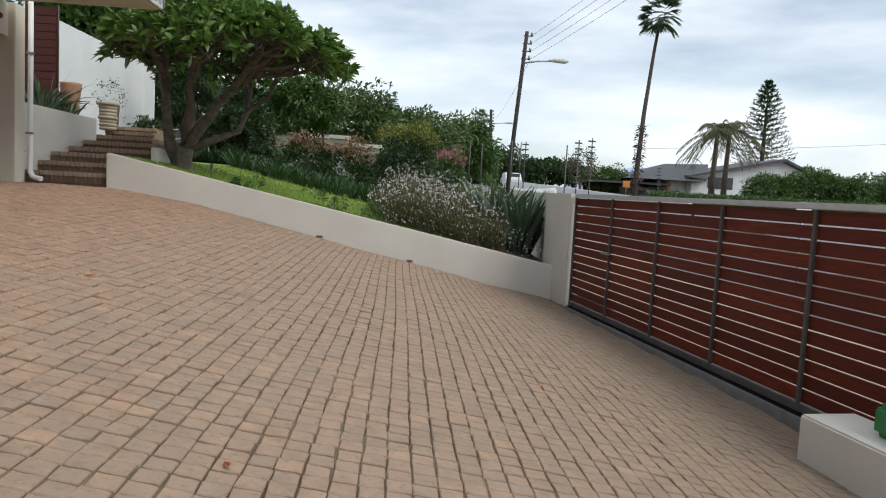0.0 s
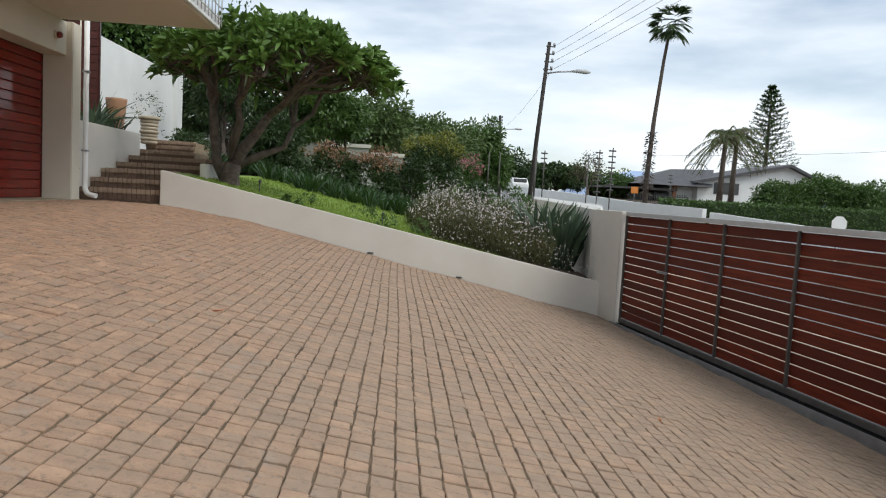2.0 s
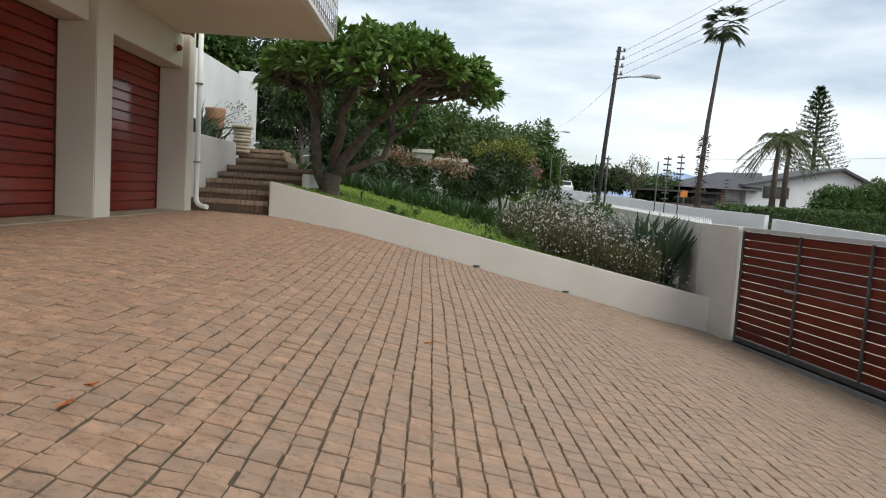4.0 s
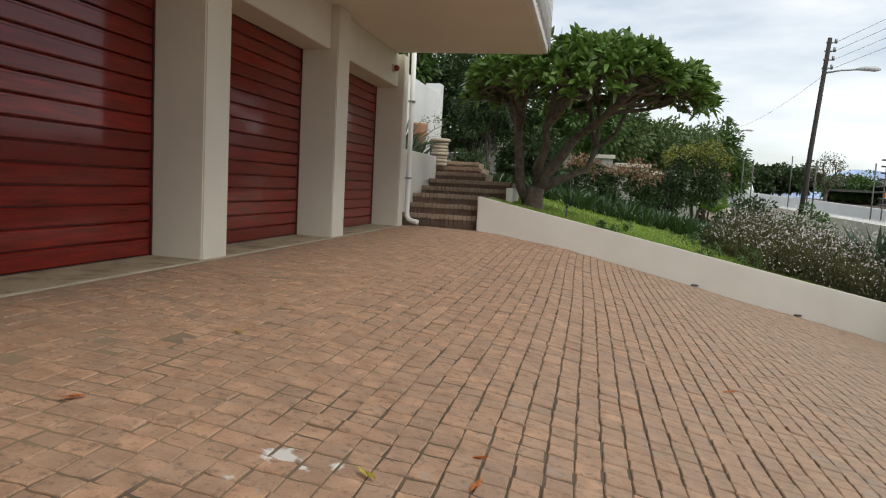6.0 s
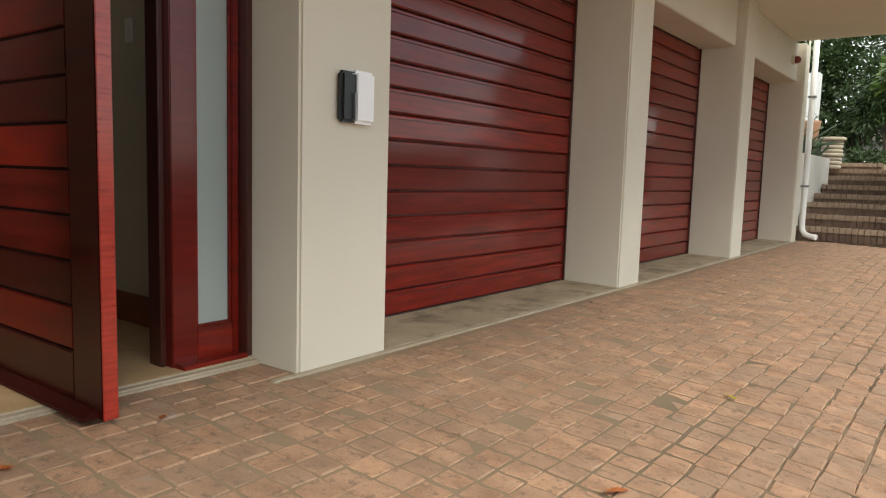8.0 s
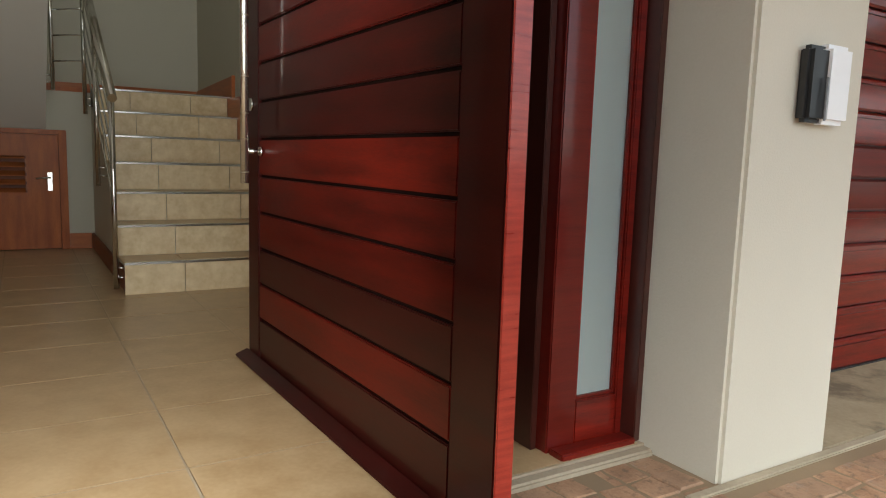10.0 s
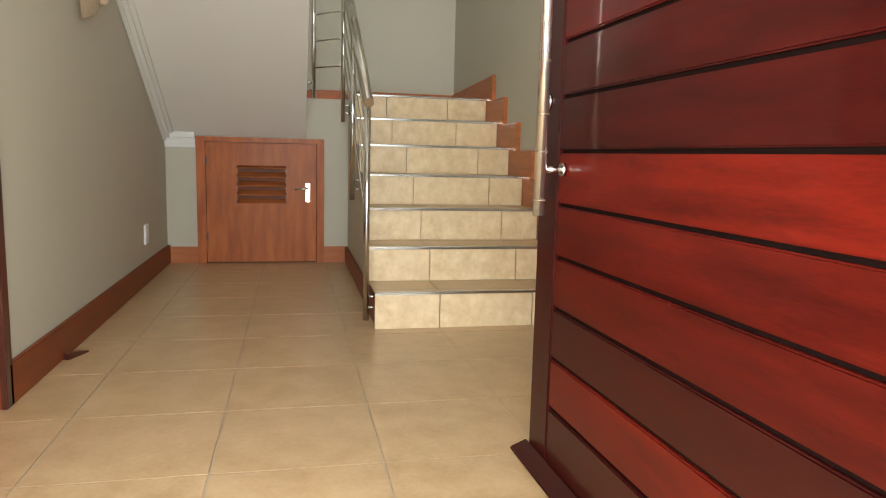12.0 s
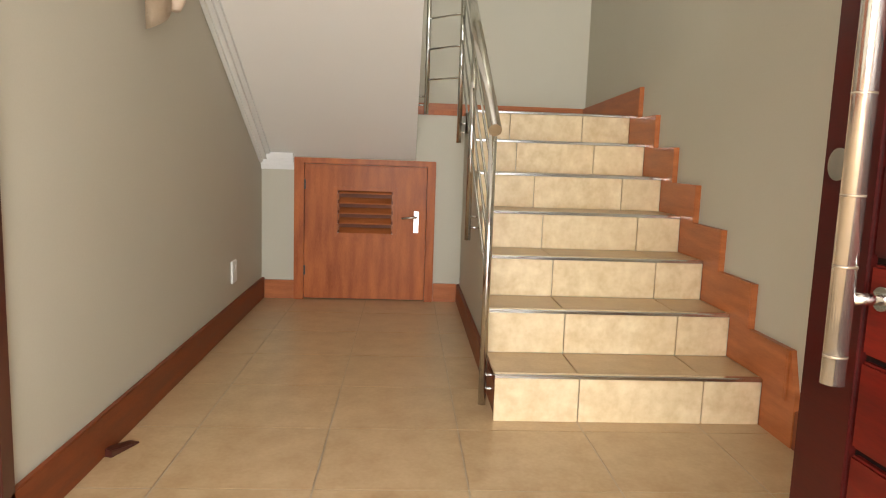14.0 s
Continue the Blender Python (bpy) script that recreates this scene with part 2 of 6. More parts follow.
M_GROUT = mat("grout", (0.43, 0.34, 0.24), (0.52, 0.43, 0.32), 0.9, 6, 60, 0.1)
M_STEEL = mat("stainless_steel", (0.62, 0.61, 0.59), (0.70, 0.69, 0.67), 0.18, 10, 200, 0.02, metal=1.0)
M_GALV = mat("galvanised_steel", (0.26, 0.26, 0.27), (0.36, 0.36, 0.37), 0.5, 8, 100, 0.1, metal=0.6)
M_RAIL = mat("pale_grey_rail_paint", (0.42, 0.42, 0.42), (0.52, 0.52, 0.51), 0.5, 8, 100, 0.05)
M_GATE_STEEL = mat("gate_post_steel", (0.075, 0.068, 0.062), (0.13, 0.12, 0.11), 0.6, 8, 100, 0.1, metal=0.3)
M_DARK_STEEL = mat("dark_steel", (0.05, 0.05, 0.05), (0.09, 0.085, 0.08), 0.55, 8, 100, 0.1, metal=0.3)
M_GAP_BLACK = mat("gap_black", (0.005, 0.005, 0.005), (0.014, 0.012, 0.011), 0.9, 6, 80, 0.3, spec=0.08)
# One brick in two tones: shaded risers, lit treads, put into the colour.
M_BRICK_SHADED = mat("shaded_riser_brick", (0.10, 0.062, 0.044), (0.19, 0.125, 0.090), 0.85, 6, 80, 0.4, random_mix=0.6, c=(0.12, 0.075, 0.055))
M_BRICK_LIT = mat("lit_tread_brick", (0.24, 0.165, 0.115), (0.40, 0.30, 0.215), 0.85, 6, 80, 0.4, random_mix=0.5, c=(0.30, 0.22, 0.16))
M_SOIL = mat("soil", (0.05, 0.035, 0.022), (0.10, 0.07, 0.045), 0.95, 6, 50, 0.6)
M_LAWN = mat("lawn", (0.15, 0.225, 0.035), (0.21, 0.30, 0.055), 0.9, 4, 150, 0.6)
M_ASPHALT = mat("asphalt", (0.10, 0.10, 0.10), (0.16, 0.16, 0.155), 0.9, 2, 120, 0.3)


# ---- building blocks ----
def box(bm, x0, x1, y0, y1, z0, z1, m=None):
    """An axis-aligned block added to bm, turned by m."""
    vs = [bm.verts.new((x, y, z)) for z in (z0, z1) for y in (y0, y1) for x in (x0, x1)]
    for f in ((0, 2, 3, 1), (4, 5, 7, 6), (0, 1, 5, 4), (1, 3, 7, 5), (3, 2, 6, 7), (2, 0, 4, 6)):
        bm.faces.new([vs[i] for i in f])
    if m is not None:
        bmesh.ops.transform(bm, matrix=m, verts=vs)
    return vs


def prism(bm, outline, axis, a, b):
    """A flat outline drawn out from a to b along an axis; the outline gives the other two coordinates in order."""
    def at(p, w):
        return {"x": (w, p[0], p[1]), "y": (p[0], w, p[1]), "z": (p[0], p[1], w)}[axis]
    lo, hi = [bm.verts.new(at(p, a)) for p in outline], [bm.verts.new(at(p, b)) for p in outline]
    n = len(outline)
    bm.faces.new(lo)
    bm.faces.new(hi[::-1])
    for i in range(n):
        bm.faces.new((lo[i], hi[i], hi[(i + 1) % n], lo[(i + 1) % n]))


def tube(bm, points, radius, seg=10, radii=None, cap=True):
    """A round tube along points."""
    pts = [Vector(p) for p in points]
    rings = []
    up = Vector((0.03, 0.05, 1))
    for i, p in enumerate(pts):
        d = (pts[min(i + 1, len(pts) - 1)] - pts[max(i - 1, 0)]).normalized()
        s = d.cross(up if abs(d.z) < 0.97 else Vector((1, 0.02, 0))).normalized()
        u = s.cross(d)
        r = radii[i] if radii else radius
        rings.append([bm.verts.new(p + (s * math.cos(k * math.tau / seg) + u * math.sin(k * math.tau / seg)) * r) for k in range(seg)])
    for a, b in zip(rings, rings[1:]):
        for k in range(seg):
            f = bm.faces.new((a[k], b[k], b[(k + 1) % seg], a[(k + 1) % seg]))
            f.smooth = True
    if cap:
        bm.faces.new(rings[0])
        bm.faces.new(rings[-1][::-1])


def mesh_of(name, bm, material, bevel=0.0):
    bmesh.ops.recalc_face_normals(bm, faces=bm.faces)
    if bevel:
        bmesh.ops.bevel(bm, geom=list(bm.edges), offset=bevel, segments=2, affect="EDGES", clamp_overlap=True)
    me = bpy.data.meshes.new(name)
    bm.to_mesh(me)
    bm.free()
    me.materials.append(material)
    return me


def part(name, bm, material, parent=None, label="", bevel=0.0):
    """Links a bmesh as one mesh object, under a thing or a part."""
    ob = new(name, mesh_of(name, bm, material, bevel))
    if parent is not None:
        ob.parent = parent
    if label:
        ob["label"] = label
    return ob


def block(name, b, material, parent=None, label="", bevel=0.0, m=None):
    bm = bmesh.new()
    box(bm, *b, m=m)
    return part(name, bm, material, parent, label, bevel)


def thing(name, at, label, category, group="", kind=""):
    e = new(name)
    e.location = at
    return tagged(e, label, category, group, kind)


def setting(ob, label, category):
    return tagged(ob, label, category, kind="structure")


# ---- ground ----
GX = [-40, 0, 0.4, 0.9, 1.4, 1.8, 2.1, 2.72, 3.4, 4.0, 4.85, 5.6, 6.3, 7.3, 9.25, 9.9, 40]
GZ = [0.0, 0, -0.014, -0.05, -0.085, -0.123, -0.168, -0.242, -0.38, -0.505, -0.683, -0.84, -0.96, -1.14, -1.56, -1.69, -1.80]


# how the paving rises or falls towards the low garden wall
FOOT_X, FOOT_Z = [0, 1.3, 3.0, 4.87, 6.48, 7.81, 9.2, 9.9], [0.0, 0.06, 0.03, 0.0, -0.055, -0.11, -0.07, -0.05]


def ground_z(x, y=0):
    f = min(1.0, max(0.0, (y - 6.0) / 7.0))
    return float(np.interp(x, GX, GZ)) + f * f * (3 - 2 * f) * float(np.interp(x, FOOT_X, FOOT_Z))


# ---- drive: bedding, kerb strip, outer ground ----
def sheet(name, x0, x1, y0, y1, height, nx, ny, material):
    bm = bmesh.new()
    grid = [[bm.verts.new((x0 + (x1 - x0) * i / nx, y0 + (y1 - y0) * j / ny, height(x0 + (x1 - x0) * i / nx, y0 + (y1 - y0) * j / ny)))
             for j in range(ny + 1)] for i in range(nx + 1)]
    for i in range(nx):
        for j in range(ny):
            f = bm.faces.new((grid[i][j], grid[i + 1][j], grid[i + 1][j + 1], grid[i][j + 1]))
            f.smooth = True
    return part(name, bm, material)


PAVED_Y0, WALL_Y = -3.0, 13.1
drive = setting(sheet("pavement", -0.26, 9.9, -8, WALL_Y, lambda x, y: ground_z(x, y) - 0.0065 + 0.0028 * min(1.0, max(0.0, (2.2 - x) / 1.0)) - 0.0045 * min(1.0, max(0.0, (x - 2.8) / 1.2)), 160, 42, M_JOINT),
                "sloping driveway of worn clay pavers with sandy joints", "driveway")


def street_z(y):
    return float(np.interp(y, [-60, 12, 30, 45, 60, 75, 120, 400], [-2.0, -1.75, -1.0, -0.3, 0.45, 1.1, 1.8, 2.0]))


def garden_z(x, y):
    """The garden behind the low wall: it falls with the wall and rises gently to the back."""
    return 0.50 - 0.2 * (max(-2, min(x, 9.5)) - 1.28) + 0.045 * max(0, min(y, 26) - 13.3)


ground = setting(sheet("ground", -400, 600, -300, 900, lambda x, y: street_z(y) - 1.2 if x < 14 else street_z(y) - 0.02, 60, 60, M_SOIL),
                 "bare earth around the houses", "ground")
road = setting(sheet("road", 12.2, 19.2, -60, 400, lambda x, y: street_z(y) + 0.0, 2, 60, M_ASPHALT), "grey asphalt street beyond the gate", "road")
verge = setting(sheet("pavement_verge", 9.8, 13.0, -60, 400, lambda x, y: street_z(y) + 0.1 if y > 12 else min(-1.62, street_z(y) + 0.13), 2, 60, M_CONCRETE),
                "concrete pavement beside the street", "pavement")

# ---- house shell ----
TOP = 2.83          # underside of the balcony slab
HEAD = 2.30         # underside of the garage lintels
GARAGES = ((3.975, 6.61), (7.015, 9.606), (10.036, 12.72))
PIERS = ((3.447, 3.975), (6.61, 7.015), (9.606, 10.036), (12.72, 13.02))
wall_front = setting(new("wall_front"), "cream plastered house front with garage piers", "house wall")
for i, (a, b) in enumerate(PIERS):
    block("pier", (-0.48, 0.0, a, b, -0.15, TOP + 0.002 * i), M_PLASTER, wall_front, bevel=0.012)
for a, b in GARAGES:
    block("lintel", (-0.48, -0.10, a - 0.002, b + 0.002, HEAD, TOP), M_PLASTER, wall_front, bevel=0.008)
block("entrance_lintel", (-0.48, -0.10, 1.0, 3.449, 2.42, TOP), M_PLASTER, wall_front, bevel=0.008)
block("entrance_pier", (-0.48, 0.0, -6.0, 1.10, -0.3, TOP), M_PLASTER, wall_front, bevel=0.012)
block("rear_wall", (-9.5, -9.3, -6, 13.0, -0.3, 6), M_PLASTER, wall_front)
block("end_wall", (-9.3, -0.48, 12.74, 13.0, -0.3, 6), M_PLASTER, wall_front)
block("near_end_wall", (-9.3, -0.48, -6.0, -5.8, -0.3, 6), M_PLASTER, wall_front)
# Unseen opening added over the entrance so daylight reaches the stairwell.
for a, c, z0, z1 in ((-5.8, 0.95, TOP + 0.17, 6), (3.3, 12.74, TOP + 0.17, 6), (0.95, 3.3, 5.25, 6), (0.95, 3.3, TOP + 0.17, 3.6)):
    block("upper_wall", (-0.48, -0.28, a, c, z0, z1), M_PLASTER, wall_front)
roof_slab = setting(block("ceiling_roof", (-9.5, 0.3, -6.2, 13.2, 6.0, 6.25), M_PLASTER), "flat concrete roof over the upper floor", "roof")
balcony = setting(block("ceiling_balcony", (-0.47, 2.27, -6.0, 12.55, TOP, TOP + 0.17), M_SOFFIT, bevel=0.01),
                  "painted soffit of the overhanging balcony slab", "balcony slab")
fascia = setting(block("trim_fascia", (2.272, 2.33, -6.0, 12.60, TOP + 0.02, TOP + 0.22), M_WHITE, bevel=0.006), "white fascia along the balcony edge", "fascia")


def balcony_rail():
    rail = thing("balcony_railing", (2.36, 12.58, TOP + 0.05), "pale grey lattice railing on the balcony edge", "railing")
    for y in np.arange(-4.2, 0.01, 0.19):
        bm = bmesh.new()
        tube(bm, [(0, y, 0.0), (0, y, 1.05)], 0.009, 8)
        part("upright", bm, M_RAIL, rail)
    for z in np.arange(0.10, 1.06, 0.19):
        bm = bmesh.new()
        tube(bm, [(0, -4.25, z), (0, 0.03, z)], 0.008, 8)
        part("bar", bm, M_RAIL, rail)
    for z in (0.06, 0.16):
        block("bracket", (-0.035, -0.008, -0.02, 0.02, z, z + 0.03), M_RAIL, rail)


balcony_rail()


def garage_door(a, b):
    door = thing("garage_door", (-0.48, (a + b) / 2, 0.0), "closed sectional garage door of glossy red-brown planks", "garage door", "garage doors", )
    w, pitch, z = (b - a) / 2 + 0.03, 0.1432, 0.012
    while z < HEAD:
        top = min(z + pitch, HEAD + 0.05)
        bm = bmesh.new()
        lip = 0.010
        prism(bm, [(-0.035, z + 0.003), (-0.002, z + 0.003), (0.006, z + 0.012), (0.006, top - 0.034), (-0.002, top - 0.034), (-0.002, top - 0.028), (0.006, top - 0.028), (0.006, top - lip - 0.004), (-0.006, top - 0.004), (-0.035, top - 0.004)], "y", -w, w)
        part("plank", bm, M_WOOD_RED, door)
        z += pitch
    block("backing", (-0.05, -0.036, -w, w, 0.0, HEAD + 0.05), M_WOOD_DARK, door)
    block("seal", (-0.03, 0.004, -w, w, -0.004, 0.013), M_DARK_STEEL, door)
    for s in (-1, 1):
        block("guide", (0.008, 0.022, s * (w - 0.03) - 0.016, s * (w - 0.03) + 0.016, 0.0, HEAD), M_WOOD_DARK, door)
    return door


for a, b in GARAGES:
    garage_door(a, b)
for a, b in GARAGES:
    bm = bmesh.new()
    prism(bm, [(-0.47, -0.15), (-0.005, -0.15), (-0.005, 0.004), (-0.47, 0.010)], "y", a + 0.002, b - 0.002)
    setting(part("floor_threshold", bm, M_THRESHOLD), "stained concrete threshold in front of a garage door", "threshold")
block_strip = setting(block("trim_edge_strip", (0.0, 0.036, 3.3, 13.0, -0.1, 0.004), M_CONCRETE, bevel=0.006), "mortar strip along the foot of the piers", "mortar strip")


# ---- entrance hall ----
FL = 0.02
LEFT_Y, RIGHT_Y = 0.885, 3.435
CUP_X, BACK_X = -5.69, -6.64
ST_X, GOING, RISE, ST_Y = -3.345, 0.33, 0.197, 2.33
LAND = FL + 7 * RISE
floor = setting(block("floor", (-6.6, -0.28, 0.6, 3.6, -0.2, FL - 0.0015), M_GROUT), "cream stone-look ceramic tile floor", "floor")
wall_left = setting(new("wall_left"), "grey-green painted wall of the entrance hall", "wall")
block("panel", (BACK_X, -2.40, LEFT_Y - 0.2, LEFT_Y, -0.2, 6), M_INT_WALL, wall_left)
block("doorway_floor", (-2.44, -1.41, LEFT_Y - 0.28, LEFT_Y - 0.001, -0.1, FL), M_TILE, floor)
block("panel", (-1.45, -0.48, LEFT_Y - 0.2, LEFT_Y, -0.2, 6), M_INT_WALL, wall_left)
block("panel", (-2.40, -1.45, LEFT_Y - 0.2, LEFT_Y, 2.08, 6), M_INT_WALL, wall_left)
wall_right = setting(block("wall_right", (BACK_X, -0.48, RIGHT_Y, RIGHT_Y + 0.2, -0.2, 6), M_INT_WALL), "grey-green painted stairwell wall", "wall")
wall_back = setting(block("wall_back", (BACK_X - 0.2, BACK_X, 0.6, 3.7, -0.2, 6), M_INT_WALL), "grey-green painted wall behind the landing", "wall")
wall_cup = setting(new("wall_cupboard"), "pale green wall under the landing around the cupboard door", "wall")
block("panel", (CUP_X - 0.12, CUP_X, LEFT_Y, 1.12, -0.2, 1.02), M_INT_WALL, wall_cup)
block("panel", (CUP_X - 0.12, CUP_X, 2.13, ST_Y + 0.05, -0.2, LAND), M_INT_WALL, wall_cup)
block("panel", (CUP_X - 0.12, CUP_X, LEFT_Y, 2.13, 1.045, LAND), M_INT_WALL, wall_cup)
landing = setting(block("floor_landing", (BACK_X, CUP_X + 0.001, LEFT_Y, RIGHT_Y, LAND - 0.15, LAND), M_INT_WALL), "tiled half landing", "landing")
block("tile_top", (BACK_X + 0.001, CUP_X + 0.001, LEFT_Y + 0.001, RIGHT_Y - 0.001, LAND + 0.0005, LAND + 0.006), M_TILE, landing)
block("edge_strip", (CUP_X + 0.0015, CUP_X + 0.012, 1.985, ST_Y - 0.001, LAND - 0.022, LAND + 0.012), M_WOOD_BROWN, landing, "red-brown wooden edge strip", bevel=0.002)
block("edge", (CUP_X + 0.002, ST_X - 6 * GOING - 0.02, ST_Y, RIGHT_Y, LAND - 0.15, LAND - 0.001), M_TILE, landing)
ceil_hall = setting(block("ceiling_hall", (-2.6, -0.28, 0.7, 3.6, 2.85, 3.05), M_INT_SOFFIT), "white painted hall ceiling", "ceiling")
ceil_well = setting(block("ceiling_stairwell", (-6.8, -0.48, 0.6, 3.7, 5.3, 5.5), M_INT_SOFFIT), "white painted stairwell ceiling", "ceiling")

# the sloping underside of the upper flight
bm = bmesh.new()
SLOPE = 0.565
prism(bm, [(CUP_X, 1.05), (-2.55, 1.05 + SLOPE * (CUP_X * -1 - 2.55)), (-2.55, 1.40 + SLOPE * (CUP_X * -1 - 2.55)), (CUP_X, 1.42)], "y", LEFT_Y + 0.002, 1.98)
upper_flight = setting(part("ceiling_flight", bm, M_INT_SOFFIT, bevel=0.004), "white sloping underside of the upper stair flight", "stair soffit")


def cornice_profile(bm, path):
    """Three stepped beads following the slope on the wall."""
    for d, w in ((0.0, 0.075), (0.03, 0.05), (0.055, 0.025)):
        a, b = Vector(path[0]), Vector(path[1])
        n = Vector((b.z - a.z, 0, a.x - b.x)).normalized()
        lo = [a + n * d, b + n * d, b + n * (d + 0.028), a + n * (d + 0.028)]
        v0 = [bm.verts.new(p + Vector((0, 0.003, 0))) for p in lo]
        v1 = [bm.verts.new(p + Vector((0, w, 0))) for p in lo]
        for i in range(4):
            bm.faces.new((v0[i], v0[(i + 1) % 4], v1[(i + 1) % 4], v1[i]))
        bm.faces.new(v0)
        bm.faces.new(v1)


bm = bmesh.new()
cornice_profile(bm, [(CUP_X + 0.05, LEFT_Y, 1.05 + SLOPE * 0.05 - 0.004), (-2.6, LEFT_Y, 1.05 + SLOPE * (CUP_X * -1 - 2.6) - 0.004)])
setting(part("trim_cornice_slope", bm, M_WHITE), "white stepped plaster cornice under the stair slope", "cornice")
bm = bmesh.new()
for z0, z1, d in ((0.955, 0.985, 0.025), (0.985, 1.012, 0.045), (1.012, 1.032, 0.06), (1.032, 1.075, 0.085)):
    box(bm, CUP_X + 0.001, CUP_X + d, LEFT_Y + 0.001, 1.118, z0, z1 - 0.001)
setting(part("trim_cornice", bm, M_WHITE), "white stepped plaster cornice beside the cupboard", "cornice")

# skirting boards
def skirting(b, name="baseboard", wood=M_WOOD_SKIRT, label="varnished orange-brown wooden skirting board"):
    return setting(block(name, b, wood, bevel=0.004), label, "skirting")


# Boards along the side walls use the skirting colour with shade in it.
skirting((CUP_X, -2.40, LEFT_Y, LEFT_Y + 0.022, FL, 0.172), wood=M_SKIRT_SHADED, label="red-brown wooden skirting board darkened for shade")
skirting((CUP_X, CUP_X + 0.022, LEFT_Y + 0.023, 1.118, FL, 0.155))
skirting((CUP_X, CUP_X + 0.022, 2.132, ST_Y - 0.025, FL, 0.155))
skirting((CUP_X + 0.001, ST_X - 0.03, ST_Y - 0.024, ST_Y - 0.002, FL, 0.155), wood=M_SKIRT_SHADED, label="red-brown wooden skirting board darkened for shade")
skirting((BACK_X, BACK_X + 0.02, 1.9, RIGHT_Y - 0.02, LAND, LAND + 0.13))
skirting((-1.44, -0.5, LEFT_Y, LEFT_Y + 0.022, FL, 0.155))
skirting((-3.10, -0.5, RIGHT_Y - 0.022, RIGHT_Y, FL, 0.172), wood=M_SKIRT_SHADED, label="red-brown wooden skirting board darkened for shade")
bm = bmesh.new()
outline = [(ST_X + 0.24, FL)]
for k in range(7):
    x, z = ST_X - k * GOING, FL + (k + 1) * RISE
    outline += [(x + 0.185, z - RISE + (0.155 if k == 0 else 0.175)), (x + 0.185, z + 0.175)] if k else [(x + 0.24, z + 0.0), (x + 0.185, z + 0.175)]
x7 = ST_X - 6 * GOING
outline += [(BACK_X + 0.02, LAND + 0.13), (BACK_X + 0.02, LAND)]
for k in range(6, -1, -1):
    x, z = ST_X - k * GOING, FL + (k + 1) * RISE
    outline += [(x - 0.004, z), (x - 0.004, z - RISE)]
prism(bm, outline, "y", RIGHT_Y - 0.022, RIGHT_Y - 0.001)
stair_skirt = setting(part("baseboard_stair", bm, M_WOOD_SKIRT), "stepped varnished wooden skirting following the stairs", "skirting")
for k in range(7):
    x, z = ST_X - k * GOING, FL + (k + 1) * RISE
    low = z - RISE + 0.175 if k else FL + 0.17
    for d, w in ((0.0, 0.013), (0.020, 0.007)):
        block("edge_bead", (x + 0.185 - d - w, x + 0.186 - d, RIGHT_Y - 0.031 + d * 0.2, RIGHT_Y - 0.0225, low + 0.002 * (d > 0), z + 0.175), M_WOOD_SKIRT, stair_skirt, bevel=0.002)
    if k < 6:
        block("top_bead", (x + 0.186 - GOING, x + 0.171, RIGHT_Y - 0.030, RIGHT_Y - 0.0225, z + 0.163, z + 0.176), M_WOOD_SKIRT, stair_skirt, bevel=0.002)


# ---- stairs ----
def stairs():
    st = setting(new("stairs"), "seven cream-tiled steps with metal nosing strips", "stairs")
    bm = bmesh.new()
    pts = [(ST_X - 0.02, FL - 0.01)]
    for k in range(7):
        x, z = ST_X - k * GOING - 0.02, FL + (k + 1) * RISE - 0.014
        pts += [(x, z), (x - GOING, z)]
    pts += [(CUP_X + 0.001, LAND - 0.016), (CUP_X + 0.001, FL - 0.01)]
    prism(bm, pts, "y", ST_Y, RIGHT_Y - 0.001)
    part("core", bm, M_INT_WALL, st)
    for k in range(7):
        x, z = ST_X - k * GOING, FL + (k + 1) * RISE
        cuts = (ST_Y, 2.645 + 0.004 * k, 3.165 + 0.004 * k, RIGHT_Y - 0.024) if k < 5 else (ST_Y, 2.60, 3.09, RIGHT_Y - 0.024)
        y0 = ST_Y - (0.035 if k < 2 else 0.0)
        cuts = (y0, *cuts[1:])
        for a, b in zip(cuts, cuts[1:]):
            block("riser_tile", (x - 0.019, x, a + 0.0025, b - 0.0025, z - RISE + (0.001 if k else 0.0), z - 0.015), M_RISER, st, bevel=0.0012)
            if k < 6:
                block("tread_tile", (x - GOING - 0.0, x - 0.002, a + 0.0025, b - 0.0025, z - 0.0135, z), M_TILE, st, bevel=0.0012)
        bm = bmesh.new()
        prism(bm, [(x + 0.006, z - 0.013), (x + 0.006, z - 0.002), (x + 0.002, z + 0.0025), (x - 0.022, z + 0.0025), (x - 0.022, z - 0.001), (x + 0.001, z - 0.003), (x + 0.001, z - 0.013)], "y", y0, RIGHT_Y - 0.024)
        part("nosing_strip", bm, M_STEEL, st, "polished metal nosing strip")
    return st


stairs()


